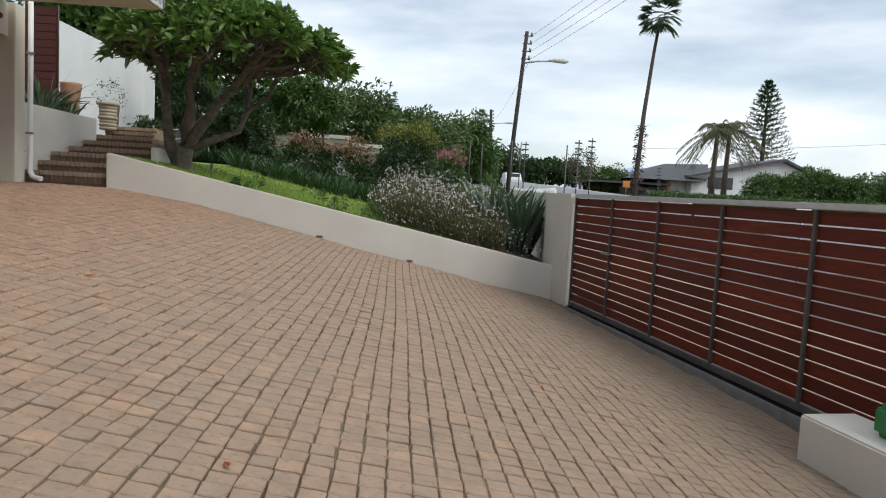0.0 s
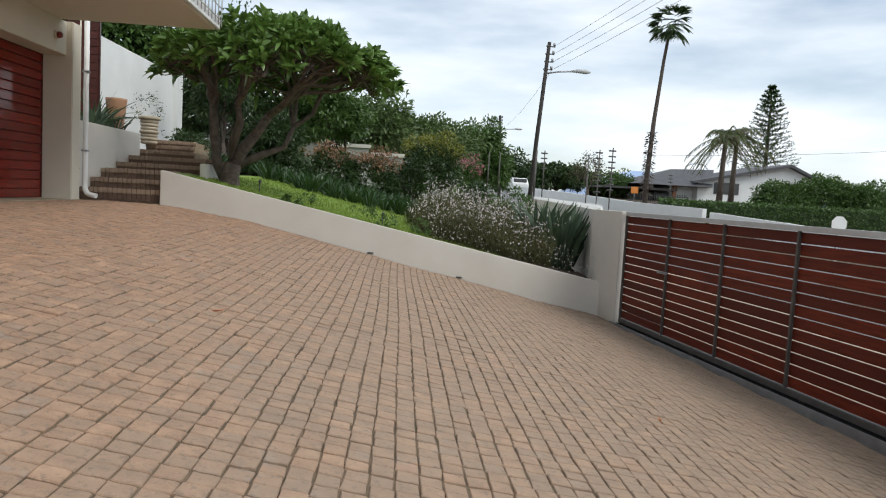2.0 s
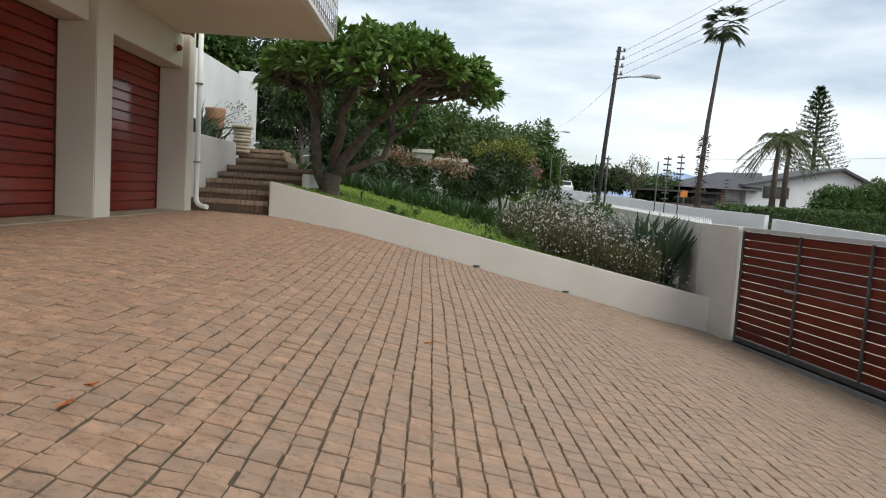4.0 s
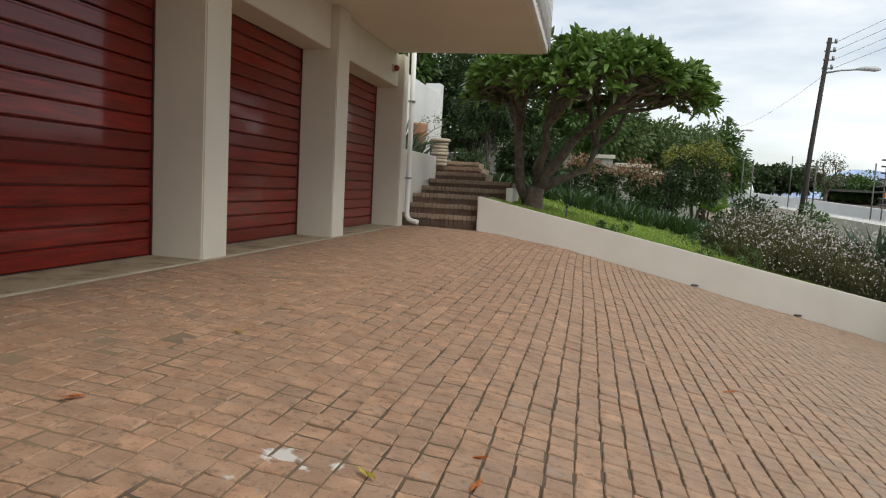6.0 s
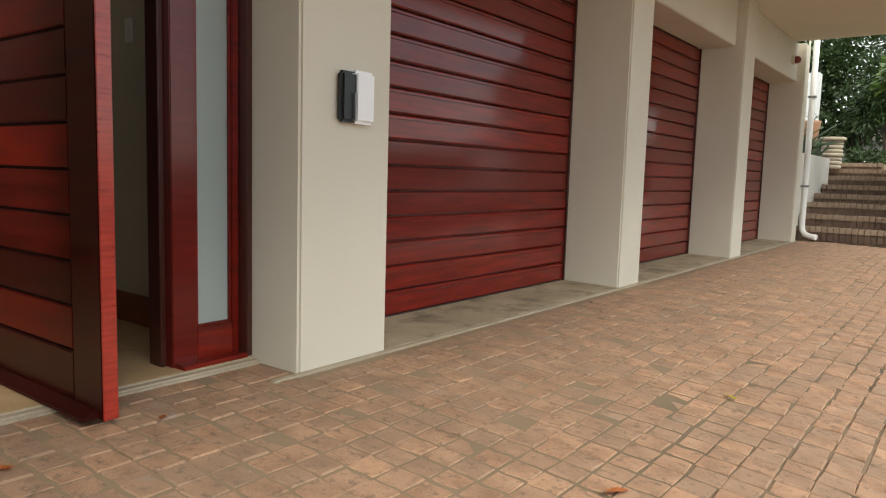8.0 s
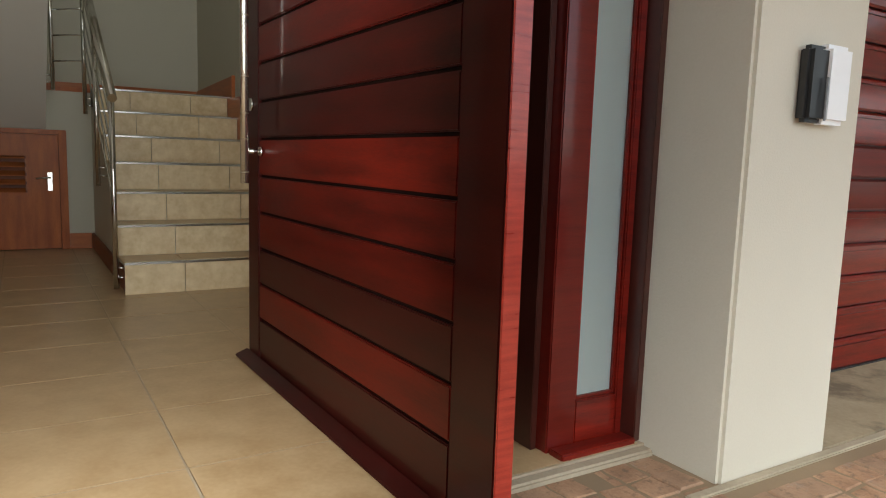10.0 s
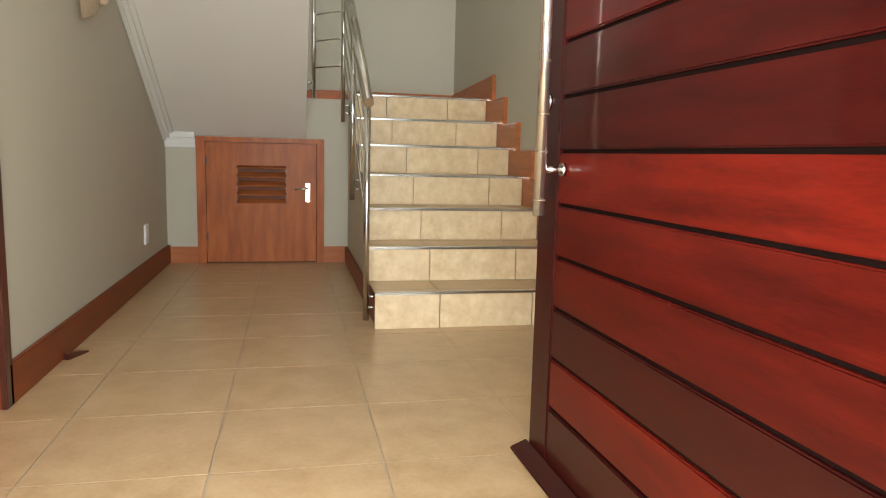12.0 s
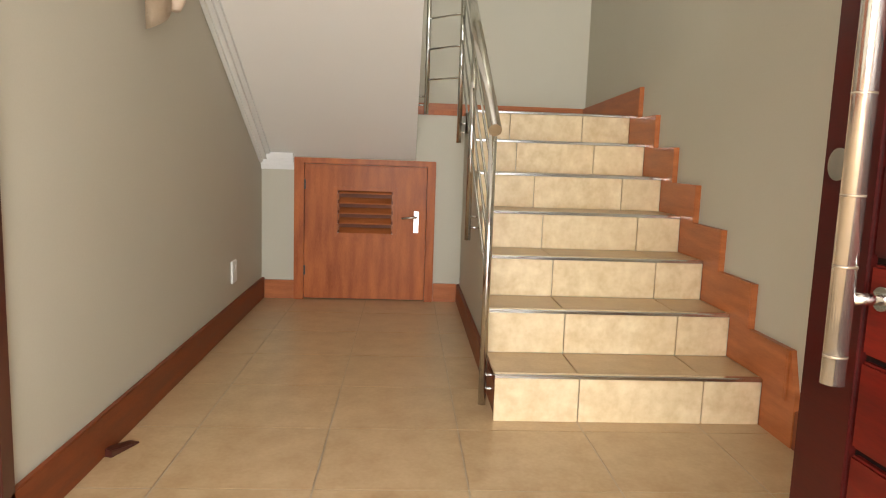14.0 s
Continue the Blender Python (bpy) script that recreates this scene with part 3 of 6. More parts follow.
def balustrade():
    b = thing("stair_railing", (-3.5, 2.27, FL), "stainless steel stair railing with thin rods", "railing")
    y = 2.265

    def rod(name, pts, r):
        bm = bmesh.new()
        tube(bm, [(p[0] + 3.5, p[1] - 2.27, p[2] - FL) for p in pts], r, 14)
        return part(name, bm, M_STEEL, b)

    s = RISE / GOING
    x0, z0 = -3.40, 1.195
    x1 = -5.43
    hand = lambda x: z0 + s * (x0 - x)
    rod("handrail", [(x0, y - 0.005, hand(x0)), (x1, y - 0.005, hand(x1))], 0.027)
    for x, low in ((-3.5, 0.035), (-4.46, 0.63), (-5.40, 1.18)):
        rod("post", [(x, y, low), (x, y, hand(x) - 0.03)], 0.0165)
        for dz in (0.07, 0.13):
            rod("bracket", [(x, y, low + dz), (x, y + 0.075, low + dz)], 0.006)
    for d in (0.21, 0.37, 0.53, 0.69):
        rod("rod", [(-3.5, y, hand(-3.5) - d), (-5.40, y, hand(-5.40) - d)], 0.0065)
    for yy in (2.045,):
        rod("post", [(CUP_X + 0.05, yy, LAND - 0.02), (CUP_X + 0.05, yy, LAND + 1.05)], 0.0165)
    for z in (1.615, 1.824, 2.03, 2.24):
        rod("rod", [(CUP_X + 0.05, 2.045, z), (-5.40, y, z)], 0.0065)
    for z in (LAND + 0.04, LAND + 0.10):
        rod("bracket", [(CUP_X + 0.05, 2.045, z), (CUP_X + 0.05, 1.97, z)], 0.006)


balustrade()


# ---- cupboard door ----
def cupboard_door():
    d = setting(thing("door_1", (CUP_X, 1.625, FL), "low brown wooden cupboard door with a louvred vent", "cupboard door"), "", "")
    x = 0.0
    for name, bx in (("frame_left", (-0.06, 0.035, -0.505, -0.435, -0.005, 1.025)), ("frame_right", (-0.06, 0.035, 0.445, 0.505, -0.005, 1.025)),
                     ("frame_head", (-0.06, 0.034, -0.435, 0.445, 0.985, 1.025))):
        block(name, bx, M_WOOD_BROWN, d, bevel=0.003)
    ya, yb, za, zb = -0.205, 0.21, 0.485, 0.805
    bm = bmesh.new()
    for b in ((-0.02, 0.015, -0.432, ya, 0.008, 0.982), (-0.02, 0.015, yb, 0.442, 0.008, 0.982), (-0.02, 0.015, ya, yb, 0.008, za), (-0.02, 0.015, ya, yb, zb, 0.982)):
        box(bm, *b)
    bmesh.ops.remove_doubles(bm, verts=bm.verts, dist=0.0005)
    leaf = part("leaf", bm, M_WOOD_BROWN, d)
    for b in ((0.015, 0.028, ya - 0.022, ya + 0.008, za - 0.022, zb + 0.022), (0.015, 0.028, yb - 0.008, yb + 0.022, za - 0.022, zb + 0.022),
              (0.015, 0.027, ya + 0.008, yb - 0.008, zb - 0.006, zb + 0.022), (0.015, 0.027, ya + 0.008, yb - 0.008, za - 0.022, za + 0.006)):
        block("vent_bead", b, M_WOOD_BROWN, d, bevel=0.002)
    for i in range(5):
        z = za + 0.014 + i * 0.073
        bm = bmesh.new()
        box(bm, -0.052, 0.024, ya + 0.02, yb - 0.02, -0.006, 0.006, pose(0, 0, z, 0, 28, 0))
        part("louvre", bm, M_WOOD_SKIRT, d, bevel=0.002)
        if i < 4:
            for y0, y1 in ((ya, ya + 0.019), (yb - 0.019, yb)):
                block("louvre_block", (-0.02, 0.012, y0, y1, z + 0.012, z + 0.058), M_WOOD_SKIRT, d, bevel=0.002)
    block("vent_back", (-0.075, -0.070, ya, yb, za, zb), M_SKIRT_SHADED, d)
    plate = block("handle_plate", (0.0155, 0.021, 0.352, 0.392, 0.505, 0.665), M_STEEL, d, "satin metal lever handle", bevel=0.004)
    bm = bmesh.new()
    tube(bm, [(0.02, 0.372, 0.62), (0.055, 0.372, 0.62), (0.062, 0.36, 0.62), (0.062, 0.265, 0.612)], 0.0085, 10)
    part("lever", bm, M_STEEL, plate)
    for z in (0.18, 0.80):
        block("hinge", (0.016, 0.03, -0.446, -0.424, z, z + 0.07), M_DARK_STEEL, d, bevel=0.002)


cupboard_door()


def wall_doorway():
    d = setting(thing("door_2", (-1.925, LEFT_Y - 0.1, FL), "side doorway lined in varnished wood with dark edging", "doorway"), "", "")
    block("lining", (-0.475, -0.445, -0.12, 0.10, 0, 2.06), M_WOOD_LINING, d)
    block("lining", (0.445, 0.475, -0.12, 0.10, 0, 2.06), M_WOOD_LINING, d)
    block("head", (-0.445, 0.445, -0.12, 0.10, 2.03, 2.06), M_WOOD_LINING, d)
    block("edging", (-0.50, -0.44, 0.1005, 0.122, 0, 2.09), M_WOOD_DARK, d, "dark wooden edging", bevel=0.003)
    block("edging", (0.44, 0.50, 0.1005, 0.122, 0, 2.09), M_WOOD_DARK, d, "dark wooden edging", bevel=0.003)
    block("leaf", (-0.445, 0.445, -0.12, -0.08, 0.004, 2.03), M_WOOD_BROWN, d)


wall_doorway()


# ---- front door and its sidelight ----
M_GLASS = bpy.data.materials.new("frosted_glass")
M_GLASS.use_nodes = True
gp = M_GLASS.node_tree.nodes["Principled BSDF"]
gp.inputs["Base Color"].default_value = (0.62, 0.70, 0.68, 1)
gp.inputs["Roughness"].default_value, gp.inputs["Transmission Weight"].default_value, gp.inputs["IOR"].default_value = 0.32, 0.55, 1.45


def front_door():
    d = setting(thing("door_3", (-1.62, 2.630, FL), "open pivoting front door of glossy red-brown horizontal planks", "front door"), "", "")
    d.rotation_euler = (0, 0, radians(1.1))
    H, x0, x1, t = 2.38, -0.14, 1.640, 0.025
    block("core", (x0 + 0.01, x1 - 0.01, -t + 0.014, t - 0.014, 0.03, H - 0.01), M_GROOVE_SHADE, d)
    for a, b in ((x0, -0.004), (1.459, x1)):
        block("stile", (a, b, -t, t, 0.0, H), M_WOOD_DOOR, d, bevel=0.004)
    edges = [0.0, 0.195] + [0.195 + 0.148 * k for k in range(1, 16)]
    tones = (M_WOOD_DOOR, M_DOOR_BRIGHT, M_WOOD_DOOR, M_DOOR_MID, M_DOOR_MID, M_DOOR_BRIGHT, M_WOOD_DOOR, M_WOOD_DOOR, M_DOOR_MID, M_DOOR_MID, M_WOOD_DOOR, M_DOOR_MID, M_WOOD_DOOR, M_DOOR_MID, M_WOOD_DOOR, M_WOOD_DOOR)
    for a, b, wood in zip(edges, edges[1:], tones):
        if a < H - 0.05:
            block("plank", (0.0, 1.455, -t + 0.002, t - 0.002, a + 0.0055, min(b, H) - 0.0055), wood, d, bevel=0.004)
    block("edge_lipping", (x1 + 0.0005, x1 + 0.007, -t + 0.001, t - 0.001, 0.0, H), M_EDGE_LIT, d, "red varnished edge lightened for sky glare", bevel=0.002)
    bm = bmesh.new()
    prism(bm, [(-t - 0.001, 0.003), (-t - 0.055, 0.003), (-t - 0.055, 0.012), (-t - 0.001, 0.034)], "x", x0 - 0.02, x1 - 0.02)
    part("weather_bar", bm, M_WOOD_DOOR, d, "dark red wooden weather bar", bevel=0.003)
    hx, hy = 0.045, -0.095
    bm = bmesh.new()
    tube(bm, [(hx, hy, 0.76), (hx, hy, 2.15)], 0.0165, 24)
    handle = part("pull_handle", bm, M_RUSTY_STEEL, d, "long polished steel pull handle with rust spots")
    for z in (0.80, 0.93, 1.03, 1.17, 1.40, 1.62):
        bm = bmesh.new()
        tube(bm, [(hx, hy, z), (hx, hy, z + 0.003)], 0.0168, 24)
        part("rust_ring", bm, M_RUST, handle, "brown rust ring")
    for z in (0.885, 1.95):
        bm = bmesh.new()
        tube(bm, [(hx, hy + 0.01, z), (hx, -t, z)], 0.009, 14)
        tube(bm, [(hx, -t - 0.012, z), (hx, -t - 0.0005, z)], 0.018, 14)
        part("standoff", bm, M_STEEL, handle)
    bm = bmesh.new()
    tube(bm, [(x0 + 0.05, -t - 0.008, 1.075), (x0 + 0.05, -t, 1.075)], 0.026, 20)
    part("lock_rose", bm, M_STEEL, d)
    return d


front_door()


SIDE_L = -0.155


def sidelight():
    w = setting(thing("window_1", (-0.40, 3.26, FL), "narrow frosted sidelight in a red-brown wooden frame", "sidelight window"), "", "")
    H = 2.38
    for n, b in (("stile", (-0.045, 0.045, SIDE_L, -0.044, 0.0, H)), ("stile", (-0.045, 0.045, 0.126, 0.158, 0.0, H)),
                 ("bottom_rail", (-0.044, 0.044, -0.044, 0.126, 0.0, 0.150)), ("top_rail", (-0.044, 0.044, -0.044, 0.126, H - 0.12, H)),
                 ("sill", (0.046, 0.11, SIDE_L + 0.01, 0.158, -0.01, 0.018))):
        block(n, b, M_WOOD_RED, w, bevel=0.004)
    for y0, y1, z0, z1 in ((-0.043, -0.033, 0.150, H - 0.12), (0.115, 0.125, 0.150, H - 0.12), (-0.033, 0.115, 0.150, 0.160)):
        block("glazing_bead", (0.0225, 0.036, y0, y1, z0, z1), M_WOOD_RED, w, bevel=0.002)
    block("jamb", (-0.075, 0.10, 0.159, 0.187, 0.0, H), M_WOOD_DARK, w, bevel=0.003)
    block("door_jamb", (-0.09, 0.0, SIDE_L - 0.024, SIDE_L - 0.001, 0.0, H), M_WOOD_DARK, w, bevel=0.003)
    pane = block("pane", (0.012, 0.022, -0.046, 0.128, 0.145, H - 0.11), M_GLASS, w, "frosted glass pane")
    pane.visible_shadow = False


sidelight()
block_head = setting(block("trim_door_head", (-0.40, -0.27, 1.10, 3.447, 2.405, 2.419), M_WOOD_RED), "red-brown wooden head of the entrance frame", "door frame")
setting(block("trim_door_jamb", (-0.40, -0.27, 1.10, 1.18, FL, 2.404), M_WOOD_RED, bevel=0.003), "red-brown wooden jamb of the entrance", "door frame")
setting(block("floor_sill", (-0.28, -0.235, 1.10, 3.445, -0.15, FL - 0.004), M_CONCRETE, bevel=0.008), "stone threshold of the entrance", "threshold")


# ---- small fixtures ----
def pier_light():
    l = thing("wall_light", (0.0, 3.732, 1.135), "white and black rectangular light on the pier", "wall light")
    block("backplate", (0.001, 0.042, -0.098, -0.005, -0.105, 0.105), mat("black_plastic", (0.012, 0.012, 0.013), (0.02, 0.02, 0.02), 0.4, 5, 50, 0.02), l, "black plastic back", bevel=0.012)
    bm = bmesh.new()
    box(bm, 0.002, 0.052, -0.032, 0.092, -0.108, 0.112)
    part("cover", bm, mat("bright_white_plastic", (0.86, 0.86, 0.87), (0.90, 0.90, 0.91), 0.35, 3, 60, 0.0), l, "white cover", bevel=0.014)
    block("light_strip", (0.05, 0.056, -0.036, -0.026, -0.10, 0.02), M_GALV, l, "narrow grey light strip", bevel=0.002)


pier_light()


def alarm(y):
    l = thing("alarm_beacon", (-0.08, y, 2.55), "small red alarm beacon on the lintel", "alarm")
    block("base", (-0.02, 0.02, -0.06, 0.06, -0.06, 0.06), M_PLASTER, l, bevel=0.01)
    bm = bmesh.new()
    tube(bm, [(0.02, 0, 0), (0.06, 0, 0), (0.085, 0, 0), (0.095, 0, 0)], 0.05, 14, radii=[0.05, 0.05, 0.035, 0.01])
    part("lens", bm, mat("red_lens", (0.16, 0.02, 0.012), (0.22, 0.03, 0.02), 0.3, 5, 50, 0.0), l, "dull red lens")


alarm(12.35)


def downpipe():
    p = thing("downpipe", (0.06, 13.08, 0.0), "white painted downpipe with a bend at its foot", "downpipe")
    bm = bmesh.new()
    tube(bm, [(0.0, 0, 3.4), (0.0, 0, 0.26), (0.012, -0.01, 0.17), (0.05, -0.03, 0.11), (0.11, -0.05, 0.085), (0.22, -0.08, 0.07)], 0.042, 14)
    part("pipe", bm, M_WHITE, p)
    bm = bmesh.new()
    tube(bm, [(-0.085, -0.04, 3.4), (-0.085, -0.04, 0.55), (-0.06, -0.04, 0.50)], 0.012, 10)
    part("conduit", bm, M_PLASTER, p)
    for z in (0.80, 2.1):
        block("clip", (-0.055, 0.055, -0.05, 0.03, z, z + 0.03), M_GALV, p, bevel=0.004)
    bm = bmesh.new()
    tube(bm, [(-0.085, -0.045, 0.78), (-0.085, -0.12, 0.78), (-0.085, -0.13, 0.74)], 0.014, 10)
    part("tap", bm, M_GALV, p)


downpipe()


def wall_socket(x, z):
    s = thing("wall_socket", (x, LEFT_Y, z), "white plastic socket plate on the hall wall", "socket")
    block("plate", (-0.055, 0.055, 0.0005, 0.014, -0.068, 0.068), M_WHITE, s, bevel=0.004)
    block("switch", (-0.03, 0.0, 0.0125, 0.017, 0.005, 0.035), M_WHITE, s)


wall_socket(-4.84, 0.353)


def light_switch(x, z):
    s = thing("light_switch", (x, RIGHT_Y, z), "white plastic light switch on the hall wall", "light switch")
    block("plate", (-0.035, 0.035, -0.010, -0.0005, -0.06, 0.06), M_WHITE, s, bevel=0.003)
    block("rocker", (-0.012, 0.012, -0.014, -0.0105, -0.022, 0.022), M_WHITE, s, bevel=0.002)


light_switch(-1.252, 1.485)


def sconce():
    s = thing("wall_lamp", (-3.50, LEFT_Y, 1.76), "tan curved ceramic wall lamp with a red-painted figure", "wall lamp")
    clay = mat("tan_ceramic", (0.46, 0.35, 0.23), (0.58, 0.46, 0.33), 0.5, 6, 60, 0.1)
    bm = bmesh.new()
    n, rows = 12, 6
    grid = []
    for i in range(rows):
        f = i / (rows - 1)
        ring = []
        for k in range(n + 1):
            a = math.pi * (0.06 + 0.88 * k / n)
            low = -0.235 + 0.16 * (k / n) ** 1.3
            ring.append(bm.verts.new((-0.10 * math.cos(a) * (0.85 + 0.25 * f) * -1, 0.012 + 0.105 * math.sin(a) * (0.75 + 0.3 * f), low + (0.22 - low) * f)))
        grid.append(ring)
    for p, q in zip(grid, grid[1:]):
        for k in range(n):
            bm.faces.new((p[k], p[k + 1], q[k + 1], q[k])).smooth = True
    bmesh.ops.solidify(bm, geom=list(bm.faces), thickness=0.008)
    part("shade", bm, clay, s)
    bm = bmesh.new()
    tube(bm, [(-0.10, 0.07, -0.13), (-0.10, 0.07, -0.09), (-0.10, 0.07, 0.16)], 0.05, 16, radii=[0.03, 0.05, 0.052])
    cup = part("painted_figure", bm, mat("cream_ceramic", (0.60, 0.46, 0.36), (0.70, 0.58, 0.46), 0.45, 8, 60, 0.05), s, "cream ceramic figure with red strokes")
    red = mat("red_glaze", (0.42, 0.05, 0.03), (0.55, 0.09, 0.05), 0.4, 10, 60, 0.0)
    for k, (z, w, tilt) in enumerate(((-0.075, 0.10, 0.3), (-0.04, 0.05, -0.5), (-0.02, 0.08, 0.2), (0.02, 0.06, -0.3))):
        bm = bmesh.new()
        arc = [0.3 + 1.2 * k * 0.2 + w * 12 * j / 6 for j in range(7)]
        tube(bm, [(-0.10 + 0.052 * math.cos(a), 0.07 + 0.052 * math.sin(a), z + tilt * 0.03 * (j - 3) / 3) for j, a in enumerate(arc)], 0.004, 6)
        part("red_stroke", bm, red, cup)
    block("backplate", (-0.05, 0.05, 0.0, 0.02, -0.05, 0.05), M_WHITE, s)


sconce()


def door_stop():
    s = thing("door_stop", (-3.03, 0.935, FL), "dark wooden wedge lying by the skirting", "door stop")
    bm = bmesh.new()
    prism(bm, [(-0.07, 0.0), (0.07, 0.0), (0.07, 0.03), (-0.07, 0.006)], "y", -0.022, 0.022)
    w = part("wedge", bm, M_WOOD_DARK, s, bevel=0.003)
    s.rotation_euler = (0, 0, radians(-20))


door_stop()

# ---- low planter wall ----
def wall_top(x):
    return 0.567 - 0.2015 * (x - 1.28)


bm = bmesh.new()
prism(bm, [(1.28, -0.3), (9.15, -1.9), (9.15, wall_top(9.15)), (1.28, wall_top(1.28))], "y", WALL_Y, WALL_Y + 0.2)
planter_wall = setting(part("wall_planter", bm, M_PLASTER_GARDEN, bevel=0.015), "low sloping cream plastered garden wall", "garden wall")


# ---- sliding gate ----
def sliding_gate():
    ang = math.atan2(-0.129, 1)
    g = thing("sliding_gate", (9.17, 12.38, -1.56), "sliding driveway gate of red-brown slats in a steel frame", "gate")
    g.rotation_euler = (0, 0, -ang)
    L, H = 9.3, 1.83
    posts = [0.0, -1.40, -2.77, -4.15, -5.55, -6.95, -8.3, -L]
    block("top_rail", (-0.045, 0.045, -L, 0.03, H - 0.03, H + 0.03), M_RAIL, g, bevel=0.006)
    block("bottom_rail", (-0.045, 0.045, -L, 0.03, 0.0, 0.07), M_GATE_STEEL, g, bevel=0.006)
    for y in posts:
        block("post", (-0.045, -0.012, y - 0.021, y + 0.021, 0.071, H - 0.031), M_GATE_STEEL, g, bevel=0.004)
    n = 13
    pitch = (H - 0.11) / n
    for a, b in zip(posts, posts[1:]):
        for k in range(n):
            z = 0.075 + k * pitch
            block("slat", (-0.010, 0.014, b + 0.004, a - 0.004, z + 0.0065, z + pitch - 0.0065), M_WOOD_GATE, g, bevel=0.003)
    block("latch", (-0.075, -0.046, -1.47, -1.2, 0.98, 1.02), M_GALV, g, bevel=0.004)
    for y in (-0.2, -2.2, -4.4, -6.6):
        bm = bmesh.new()
        tube(bm, [(-0.02, y, -0.035), (0.02, y, -0.035)], 0.045, 16)
        part("wheel", bm, M_DARK_STEEL, g)
    t = thing("gate_track", (9.17, 12.38, -1.585), "steel gate track set in the paving", "gate track")
    t.rotation_euler = (0, 0, -ang)
    # Dark gap below the gate, put in as a near-black strip.
    block("channel", (-0.145, 0.05, -L, 0.1, -0.2, 0.005), M_GAP_BLACK, t, "near-black strip for the dark gap under the gate")
    block("rail", (-0.170, -0.146, -L, 0.1, -0.1, 0.03), M_GALV, t, bevel=0.004)


sliding_gate()


# ---- plants ----
rng = np.random.default_rng(7)
M_BARK = mat("bark", (0.050, 0.038, 0.028), (0.145, 0.112, 0.085), 0.9, 9, 45, 1.0, dist=0.03)
M_BARK_DARK = mat("dark_bark", (0.06, 0.045, 0.035), (0.12, 0.095, 0.075), 0.9, 7, 50, 0.6, dist=0.02)
M_FRANGI = leaf_mat("frangipani_leaf", (0.054, 0.114, 0.022), (0.150, 0.250, 0.050), 0.34)
M_LEAF_DARK = leaf_mat("dark_leaf", (0.022, 0.048, 0.014), (0.055, 0.095, 0.026), 0.45)
M_LEAF_MID = leaf_mat("mid_leaf", (0.045, 0.095, 0.020), (0.095, 0.165, 0.038), 0.45)
M_LEAF_FAR = leaf_mat("tree_leaf", (0.055, 0.100, 0.026), (0.115, 0.170, 0.050), 0.5)
M_LEAF_PINK = leaf_mat("copper_leaf", (0.16, 0.085, 0.040), (0.36, 0.20, 0.115), 0.5)
M_LEAF_YELLOW = leaf_mat("golden_leaf", (0.13, 0.15, 0.020), (0.24, 0.24, 0.035), 0.5)
M_LEAF_GREY = leaf_mat("grey_green_leaf", (0.058, 0.064, 0.024), (0.120, 0.118, 0.046), 0.6)
M_STRAP = leaf_mat("strap_leaf", (0.017, 0.046, 0.014), (0.046, 0.092, 0.026), 0.35)
M_SWORD = leaf_mat("sword_leaf", (0.035, 0.065, 0.035), (0.085, 0.125, 0.070), 0.4)
M_FLOWER = leaf_mat("pale_flower", (0.62, 0.54, 0.52), (0.78, 0.72, 0.70), 0.6)
M_GRASS = leaf_mat("grass", (0.165, 0.240, 0.030), (0.24, 0.335, 0.052), 0.6)


def unit(v):
    return v / np.maximum(np.linalg.norm(v, axis=1, keepdims=True), 1e-9)


def leaf_mesh(name, base, way, length, width, material, droop=0.25, parts=2):
    """Many leaves: each a folded blade of some faces from its base along its way."""
    n = len(base)
    way = unit(way)
    side = unit(np.cross(way, unit(rng.normal(size=(n, 3)) * 0.6 + np.array([0, 0, 1.0]))))
    up = np.cross(side, way)
    length = np.broadcast_to(length, n)[:, None]
    width = np.broadcast_to(width, n)[:, None]
    rows, faces = [], []
    fr = [0.0, 0.5, 1.0] if parts == 2 else [0.0, 0.35, 0.7, 1.0]
    shape = [0.25, 1.0, 0.06] if parts == 2 else [0.5, 1.0, 0.85, 0.05]
    for f, s in zip(fr, shape):
        c = base + way * length * f + np.array([0, 0, -1.0]) * length * droop * f * f
        rows.append(c - side * width * s * 0.5 + up * width * s * 0.18)
        rows.append(c + side * width * s * 0.5 + up * width * s * 0.18)
    k = len(rows)
    verts = np.stack(rows, 1).reshape(-1, 3)
    o = np.arange(n) * k
    quads = [np.stack([o + 2 * j, o + 2 * j + 1, o + 2 * j + 3, o + 2 * j + 2], 1) for j in range(k // 2 - 1)]
    faces = np.concatenate(quads)
    me = bpy.data.meshes.new(name)
    me.vertices.add(len(verts))
    me.vertices.foreach_set("co", verts.astype(np.float32).ravel())
    me.loops.add(faces.size)
    me.loops.foreach_set("vertex_index", faces.astype(np.int32).ravel())
    me.polygons.add(len(faces))
    me.polygons.foreach_set("loop_start", np.arange(0, faces.size, 4, dtype=np.int32))
    me.update(calc_edges=True)
    me.materials.append(material)
    return me


